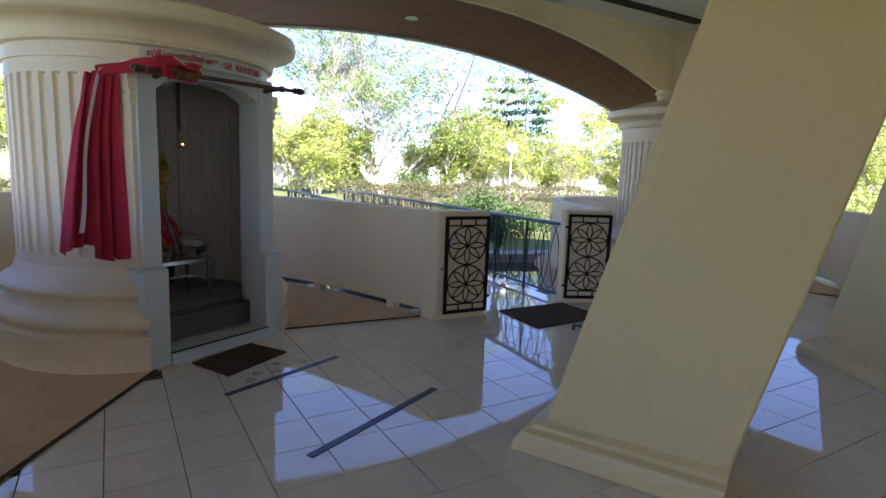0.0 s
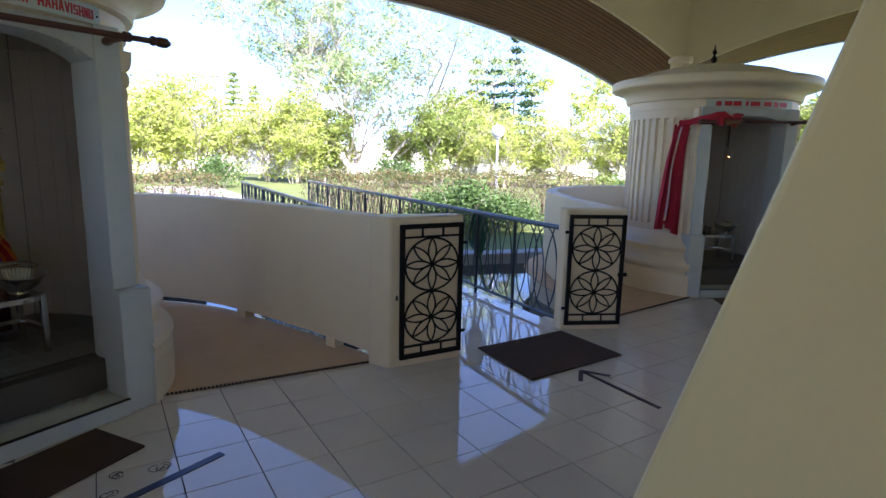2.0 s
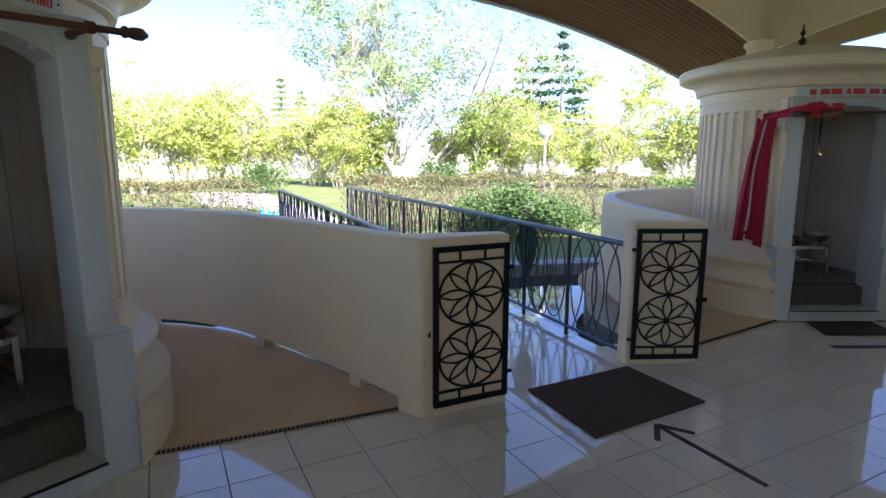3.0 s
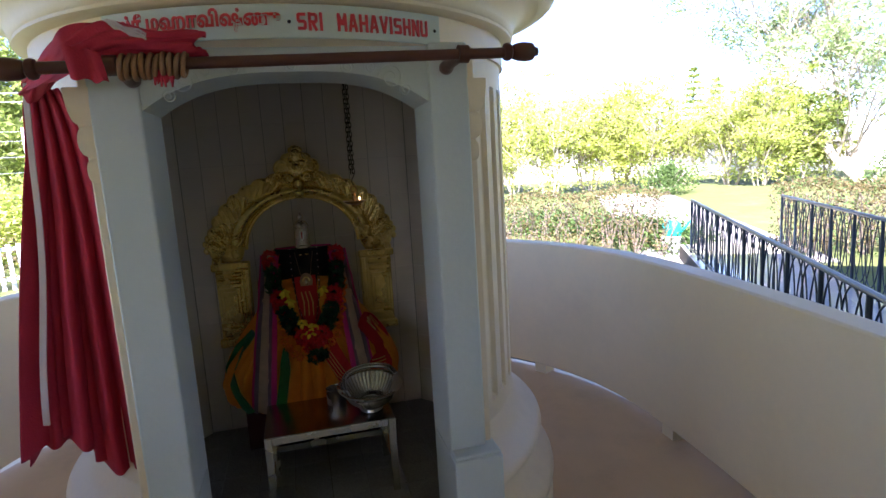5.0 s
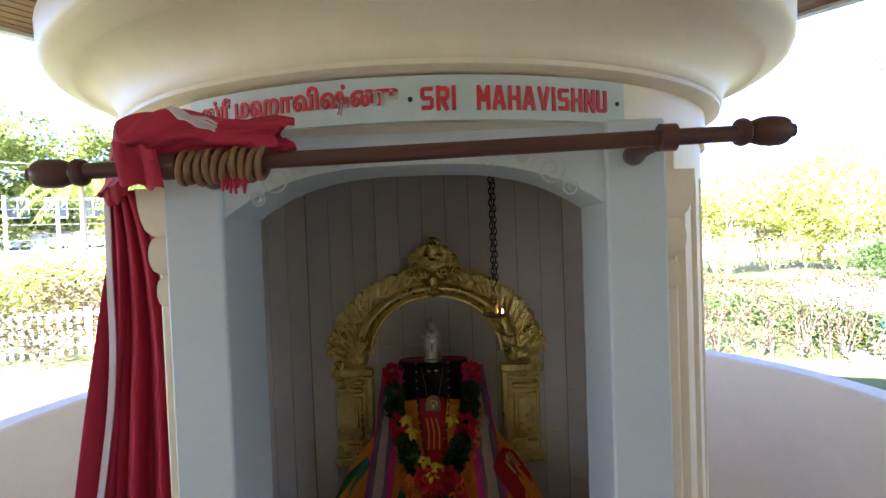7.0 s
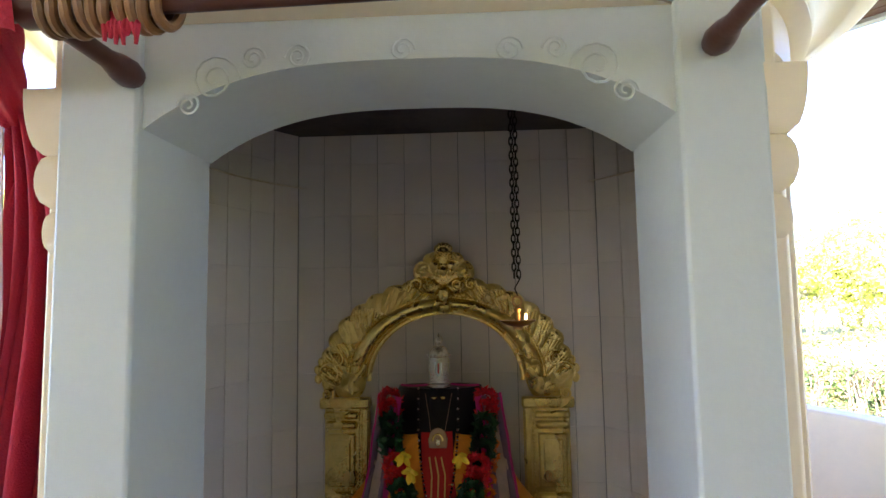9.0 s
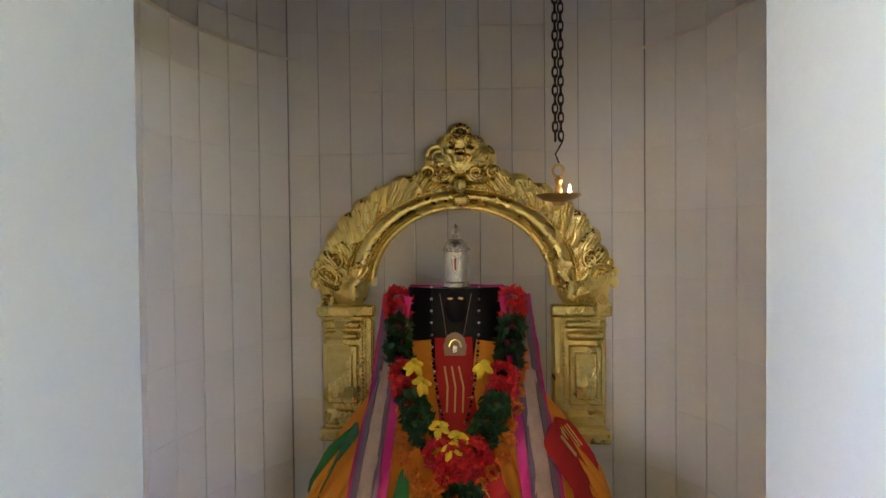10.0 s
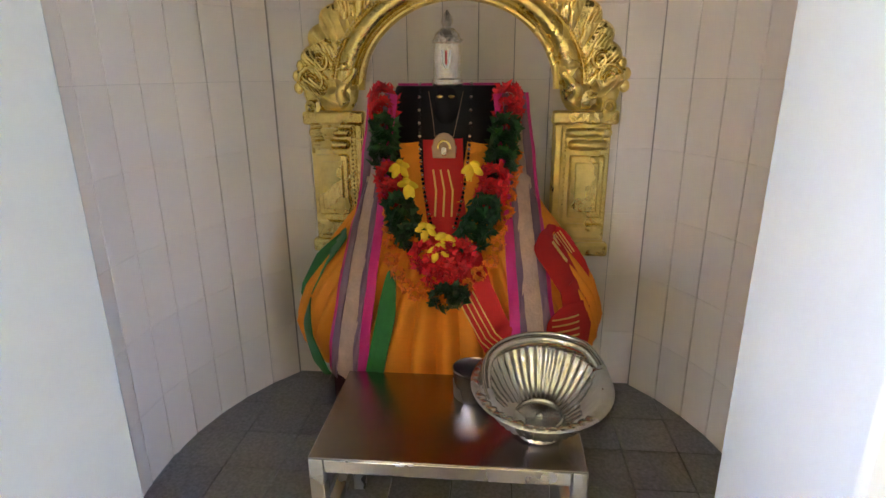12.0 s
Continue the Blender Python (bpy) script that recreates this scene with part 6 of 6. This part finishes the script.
def shrub(m, label, seed, rad, h, leaves, size, mt, group="shrubs"):
    th = thing("shrub", m, label, "shrub", group)
    r = np.random.RandomState(seed)
    g = G()
    for k in range(9):
        a = r.uniform(0, 6.283)
        g.tube([(0, 0, 0), (rad * .3 * math.cos(a), rad * .3 * math.sin(a), h * .45), (rad * .6 * math.cos(a), rad * .6 * math.sin(a), h * .85)], [0.02, 0.014, 0.006], 5)
    tagged(part("stem_cluster", g, BARK, th), kind="stuff")
    cl = r.normal(size=(16, 3)) * np.array([rad * .42, rad * .42, h * .18]) + np.array([0, 0, h * .58])
    c = cl[r.randint(0, 16, leaves)] + r.normal(size=(leaves, 3)) * np.array([rad * .22, rad * .22, h * .16])
    c[:, 2] = np.clip(c[:, 2], 0.03, h * 1.15)
    part("foliage", leaf_mesh("foliage", c, size, mt, seed), None, th)
    return th


sh = [shrub(at(119, 12.0), "leafy green garden shrub with shade put into its leaf colour", 1, 1.0, 1.0, 3000, 0.055, LEAFM), shrub(at(-157, 17, eye=E55), "bright yellow-green garden shrub", 2, 1.6, 1.9, 3600, 0.09, LEAFY),
      shrub(at(142.9, 11.6, eye=E55), "low leafy green plants beside the hedge", 3, 0.7, 0.5, 1500, 0.06, LEAFM), shrub(at(-150, 15, eye=E55), "twiggy half-bare garden shrub", 4, 1.3, 1.5, 900, 0.07, LEAFB)]
for k, az, d, s, eye in ((0, 116.3, 12.4, 0.8, 0), (0, 121.6, 11.6, 0.75, 0), (0, 113.6, 12.8, 0.7, 0), (1, -151.5, 18, 1.0, 1), (1, -161.5, 17, 0.9, 1), (1, -146, 19, 1.0, 1), (1, -141, 17, 0.9, 1), (3, -145, 12.5, 0.8, 1), (3, -153, 13, 0.7, 1), (3, -140, 13.5, 0.9, 1), (3, -148.5, 14.5, 0.9, 1),
                         (2, 145.5, 12.2, 1.0, 1), (2, 148.5, 12.8, 1.0, 1), (2, 140.8, 11.0, 0.8, 1), (2, 152, 13.5, 1.0, 1), (2, 155.5, 13.8, 1.0, 1), (1, 84, 15, 0.7, 0), (1, 78, 14, 0.8, 0), (1, 72, 15, 0.9, 0), (1, 66, 15, 0.8, 0), (1, 60, 16, 0.9, 0), (1, 90, 18, 0.8, 0), (0, 100, 17, 1.2, 0), (0, 143, 26, 1.2, 0), (0, 126, 27, 1.3, 0)):
    copy_thing(sh[k], at(az, d, eye=E55 if eye else (-0.515, 1.61), turn=az * 5, s=s))


def hedge(a0, a1, r, wid, h, seed, mt, label, bend=0.0):
    """A clipped hedge on an arc round the hall: a twiggy core under a skin of small leaves."""
    th = thing("hedge", Matrix.Identity(4), label, "hedge", "hedges")
    L = radians(a1 - a0) * r
    R = np.random.RandomState(seed)
    g = G()
    n = int(L / 0.25)
    for k in range(n):
        a = a0 + (a1 - a0) * (k + R.uniform(0, 1)) / n
        for j in range(7):
            rr = r + bend * (a - a0) / (a1 - a0) + R.uniform(-.3, .3) * wid
            p = Vector(ring_pt(rr, a, -0.3))
            g.tube([p, p + Vector((R.normal() * .12, R.normal() * .12, h * .5)), p + Vector((R.normal() * .22, R.normal() * .22, h * .9))], [.012, .009, .005], 4)
    tagged(part("twig_core", g, BARKD, th), kind="stuff")
    def sheet(n, lo):
        a = np.radians(R.uniform(a0, a1, n))
        side = R.randint(0, 3, n)
        u = R.uniform(-.5, .5, n) * wid
        z = R.uniform(lo, 1, n) * h
        top = side == 0
        u = np.where(top, u, np.where(side == 1, -.5 * wid, .5 * wid) + R.normal(size=n) * .07)
        z = np.where(top, h + R.normal(size=n) * .05 + 0.05 * np.sin(a * 60), z)
        u = u + bend * (np.degrees(a) - a0) / (a1 - a0)
        return np.stack([HUB.x + (r + u) * np.cos(a), HUB.y + (r + u) * np.sin(a), z - 0.3], 1)
    part("foliage", leaf_mesh("foliage", sheet(int(L * 2100), .15), 0.03, mt, seed), None, th)
    part("inner_foliage", leaf_mesh("foliage", sheet(int(L * 650), .05), 0.03, LEAFM, seed + 1), None, th)
    return th


hedge(154.6, 176, 14.2, 0.9, 1.16, 5, LEAFB, "clipped hedge with bronze tips and twiggy sides")
hedge(118, 147.6, 15.4, 0.9, 1.18, 6, LEAFB, "long clipped hedge with bronze tips and twiggy sides", -1.6)
hedge(88, 116, 18.2, 1.0, 1.0, 7, LEAFG, "clipped dark green hedge")
hedge(60, 86, 13.5, 0.9, 0.95, 8, LEAFY, "clipped yellow-green hedge beyond the parapet")

# garden lamp
lm = thing("garden_lamp", at(115.4, 14.6), "white globe lamp on a slim metal post in the garden", "street lamp")
part("post", G().tube([(0, 0, 0), (0, 0, 2.12)], [0.035, 0.028], 10), GALV, lm)
part("post_base", G().tube([(0, 0, 0), (0, 0, 0.6)], 0.042, 10), IRON, lm, "dark painted lower post")
part("collar", G().revolve([(0.03, 2.08), (0.07, 2.11), (0.08, 2.15), (0.001, 2.15)], 16), GALV, lm)
part("globe", G().ball((0, 0, 2.30), 0.17, 24, 16), GLOBE, lm, "white glass globe")
# floodlight pole
fp = thing("floodlight_pole", at(142.7, 40), "slim pale pole with a floodlight on top", "street lamp")
part("pole", G().tube([(0, 0, 0), (0, 0, 6.2)], [0.11, 0.08], 8), GALV, fp)
part("floodlight", G().box(-.3, .3, -.15, .15, 6.25, 6.55), GALV, fp, bevel=0.03)

# picket fence beyond the left parapet
pf = thing("picket_fence", Matrix.Identity(4), "white painted picket fence among the shrubs", "fence")
P0, P1 = Vector((-11.8, -7.0)), Vector((-14.6, -0.6))
n = 46
for i in range(n):
    p = P0.lerp(P1, i / (n - 1))
    w = 0.06 if i % 9 == 0 else 0.035
    tt = (P1 - P0).normalized()
    nn = Vector((-tt.y, tt.x))
    q = [p - tt * w - nn * .012, p + tt * w - nn * .012, p + tt * w + nn * .012, p - tt * w + nn * .012]
    part("picket", G().prism([tuple(x) for x in q], -0.31, 0.56 + (0.05 if i % 9 == 0 else 0)), WHITEP, pf, smooth=0)
for z in (-0.12, 0.44):
    tt = (P1 - P0).normalized()
    nn = Vector((-tt.y, tt.x)) * .03
    part("rail", G().prism([tuple(x) for x in (P0 + nn * .5, P1 + nn * .5, P1 + nn, P0 + nn)][::-1], z, z + 0.07), WHITEP, pf, smooth=0)
# wire fence with concrete posts farther off, and overhead lines
wf = thing("wire_fence", Matrix.Identity(4), "concrete posts with wires along the far boundary", "fence")
for az in (-166, -162.5, -159, -155.3, -152.8, -149.5, -146, -142.5, -139):
    q = at(az, 27, eye=E55).translation
    part("post", G().tube([q, q + Vector((0, 0, 4.1))], 0.07, 6), WHITEW, wf)
for h in (2.4, 3.0, 3.6, 3.95):
    part("wire", G().tube([at(az, 27, eye=E55).translation + Vector((0, 0, h)) for az in range(-166, -138, 3)], 0.012, 4), GALV, wf)
pl = thing("power_line", Matrix.Identity(4), "overhead power lines crossing behind the garden", "power line")
for h in (5.6, 6.0):
    part("cable", G().tube([at(az, 33, eye=E55).translation + Vector((0, 0, h + 0.02 * (az + 150) ** 2 / 10)) for az in range(-175, -130, 4)], 0.02, 4), GALV, pl)


def house(m, w, d, h, label):
    th = thing("house", m, label, "house", "far houses")
    part("wall", G().box(-w / 2, w / 2, -d / 2, d / 2, 0, h), WHITEP, th)
    g = G()
    g.add([(-w / 2 - .4, -d / 2 - .4, h), (w / 2 + .4, -d / 2 - .4, h), (w / 2 + .4, d / 2 + .4, h), (-w / 2 - .4, d / 2 + .4, h), (-w / 2 + 2, 0, h + 1.0), (w / 2 - 2, 0, h + 1.0)],
          [(3, 2, 1, 0), (0, 1, 5, 4), (1, 2, 5), (2, 3, 4, 5), (3, 0, 4)])
    part("roof", g, ROOFT, th, smooth=0)
    for i in range(5):
        for z in (1.0, 4.0):
            x = -w / 2 + w * (i + .5) / 5
            wn_ = part("window", G().box(x - .6, x + .6, -d / 2 - .06, -d / 2 + .02, z, z + 1.3), WHITEP, th)
            for s in (-1, 1):
                part("pane", G().box(x + s * .29 - .25, x + s * .29 + .25, -d / 2 - .075, -d / 2 - .05, z + .08, z + 1.22), DARKG, wn_)
    return th


house(at(151.8, 55) @ pose(0, 0, 0, 0, 0, 240), 13, 8, 5.6, "white two-storey house beyond the garden trees")
house(at(-146, 48, eye=E55) @ pose(0, 0, 0, 0, 0, 120), 10, 8, 3.0, "low white house beyond the fence")
house(at(83.5, 60) @ pose(0, 0, 0, 0, 0, 170), 12, 8, 6.0, "white house seen beyond the garden")
# watering can by the plants
wc = thing("watering_can", at(142.2, 10.9, eye=E55) @ pose(0, 0, 0, 0, 0, 40), "turquoise plastic watering can among the plants", "watering can")
part("can_body", G().revolve([(0.001, 0.0), (0.12, 0.0), (0.135, 0.04), (0.13, 0.2), (0.10, 0.26), (0.001, 0.27)], 20), TEAL, wc, m=pose(0, 0, 0.32))
part("spout", G().tube([(0.10, 0, 0.38), (0.22, 0, 0.50), (0.30, 0, 0.62)], [0.03, 0.02, 0.018], 8), TEAL, wc)
part("handle", G().tube([(-.02, 0, 0.58), (-.14, 0, 0.62), (-.19, 0, 0.5), (-.12, 0, 0.40)], 0.014, 7), TEAL, wc)
part("stand", G().box(-.16, .16, -.16, .16, 0, 0.325), STONE, wc, "stone block under the can", bevel=0.01)

# ==== tiles, piece by piece ====
ca, sa = math.cos(radians(TA)), math.sin(radians(TA))


def tile_xy(i, j):
    """Centre of floor tile (i, j)."""
    u, v = TOX + (i + .5) * TS, TOY + (j + .5) * TS
    return ca * u - sa * v, sa * u + ca * v


def slab(w, d, t, ch=0.0016):
    """A tile with a slightly chamfered upper edge, its top at z = 0."""
    g = G()
    a, b = w / 2, d / 2
    lv = [(-t, 0.0), (-ch, 0.0), (0.0, ch)]
    vs = [(sx * (a - e), sy * (b - e), z) for z, e in lv for sx, sy in ((-1, -1), (1, -1), (1, 1), (-1, 1))]
    fs = [(k * 4 + q, k * 4 + (q + 1) % 4, (k + 1) * 4 + (q + 1) % 4, (k + 1) * 4 + q) for k in range(2) for q in range(4)] + [(8, 9, 10, 11)]
    return g.add(vs, fs)


floor_ob = bpy.data.objects["floor"]
tile_me = slab(TS - 0.004, TS - 0.004, 0.0118).mesh("tile", TILE, 0)
rest = G()
near = []
unit = slab(TS - 0.004, TS - 0.004, 0.0118)
for i in range(-40, 40):
    for j in range(-40, 40):
        x, y = tile_xy(i, j)
        dx, dy = x - HUB.x, y - HUB.y
        if max(dx * math.cos(radians(32.7 + 60 * k)) + dy * math.sin(radians(32.7 + 60 * k)) for k in range(6)) > 5.38:
            continue
        if (x - C1.x) ** 2 + (y - C1.y) ** 2 < 0.55 or (x - C2.x) ** 2 + (y - C2.y) ** 2 < 0.55:
            continue
        near.append((abs(x + 1.55) + abs(y - 3.1) * 0.75, x, y))
near.sort()
for k, (d, x, y) in enumerate(near):
    if k < 300:
        ob = new("tile", tile_me)
        ob.parent = floor_ob
        ob.matrix_basis = pose(x, y, random.uniform(-0.0004, 0.0003), random.uniform(-.05, .05), random.uniform(-.05, .05), TA + 90 * random.randint(0, 3))
    else:
        mm = pose(x, y, 0, 0, 0, TA)
        rest.add([mm @ Vector(p) for p in unit.v], unit.f)
tagged(part("tile_field", rest, TILEJ, floor_ob, smooth=0), kind="stuff")
# tiles of the bridge
br = bpy.data.objects["bridge_deck"]
g = G()
slope = math.degrees(math.atan(0.005))
for i in range(27):
    for j in range(5):
        p = bridge_pt(0.02 + TS * (i + .5), -0.72 + 0.288 * (j + .5), 0.0005)
        u2 = slab(TS - 0.005, 0.283, 0.012)
        mm = Matrix.Translation(p) @ Matrix.Rotation(math.atan2(N2.y, N2.x) - 0.062, 4, 'Z') @ Matrix.Rotation(radians(slope), 4, 'Y')
        g.add([mm @ Vector(q) for q in u2.v], u2.f)
tagged(part("deck_tiles", g, TILEJ, br, smooth=0), kind="stuff")

# wall tiles inside the shrines: the back as single pieces, the curved sides too
TW, TH = 0.1045, 0.2
piece = slab(TW - 0.0026, TH - 0.0006, 0.006, 0.0006).mesh("tile", WTILE, 0)
for ob in (shrine_1, shrine_2):
    iw = next(c for c in ob.children if c.name.startswith("inner_wall"))
    far = G()
    count = 0
    u2 = slab(TW - 0.0026, TH - 0.0006, 0.006, 0.0006)
    for row in range(10):
        z = 0.2725 + TH * (row + .5)
        if z - TH / 2 > 2.18:
            continue
        spots = []
        for c in range(11):
            spots.append(Matrix.Translation((-0.525, (c - 5) * TW, z)) @ Matrix(((0, 0, 1, 0), (1, 0, 0, 0), (0, 1, 0, 0), (0, 0, 0, 1))))
        for s in (1, -1):
            for k in range(13):
                a = radians(128.3 - 7.83 * k) * s
                if math.degrees(abs(a)) < 38:
                    continue
                n = Vector((-math.cos(a), -math.sin(a), 0))
                t = Vector((-n.y, n.x, 0))
                c = Vector((0.768 * math.cos(a), 0.768 * math.sin(a), z))
                spots.append(Matrix(((t.x, 0, n.x, c.x), (t.y, 0, n.y, c.y), (0, 1, 0, c.z), (0, 0, 0, 1))))
        for q, mm in enumerate(spots):
            jit = Matrix.Rotation(random.uniform(-.004, .004), 4, 'X') @ Matrix.Rotation(random.uniform(-.006, .006), 4, 'Y')
            if count < 300 and ob is shrine_1 and not (row == 9 and q > 10):
                o = new("tile", piece)
                o.parent = iw
                o.matrix_basis = mm @ jit
                count += 1
            else:
                far.add([mm @ jit @ Vector(p) for p in u2.v], u2.f)
    if far.v:
        tagged(part("tile_rest", far, WTILEJ, iw, smooth=0), kind="stuff")


def clip(poly, cx, cy, r):
    """Keeps the part of an outline inside a round floor."""
    out = poly
    for k in range(36):
        a = 2 * math.pi * k / 36
        n = (math.cos(a), math.sin(a))
        res = []
        for p, q in zip(out, out[1:] + out[:1]):
            dp, dq = (p[0] - cx) * n[0] + (p[1] - cy) * n[1] - r, (q[0] - cx) * n[0] + (q[1] - cy) * n[1] - r
            if dp <= 0:
                res.append(p)
            if (dp < 0 < dq) or (dq < 0 < dp):
                f = dp / (dp - dq)
                res.append((p[0] + (q[0] - p[0]) * f, p[1] + (q[1] - p[1]) * f))
        out = res
        if len(out) < 3:
            return None
    return out


for ob in (shrine_1, shrine_2):
    fl = next(c for c in ob.children if c.name.startswith("inner_floor"))
    S = 0.155
    for i in range(-5, 5):
        for j in range(-6, 6):
            x0, y0 = -0.01 + i * S, 0.01 + j * S
            if x0 + S < -0.53:
                continue
            p = [(max(x0 + .0015, -0.525), y0 + .0015), (min(x0 + S - .0015, 0.57), y0 + .0015), (min(x0 + S - .0015, 0.57), y0 + S - .0015), (max(x0 + .0015, -0.525), y0 + S - .0015)]
            if p[1][0] - p[0][0] < 0.01:
                continue
            p = clip(p, 0, 0, 0.772)
            if p:
                part("tile", G().prism(p, 0.270, 0.2805), GRANITE, fl, smooth=0)
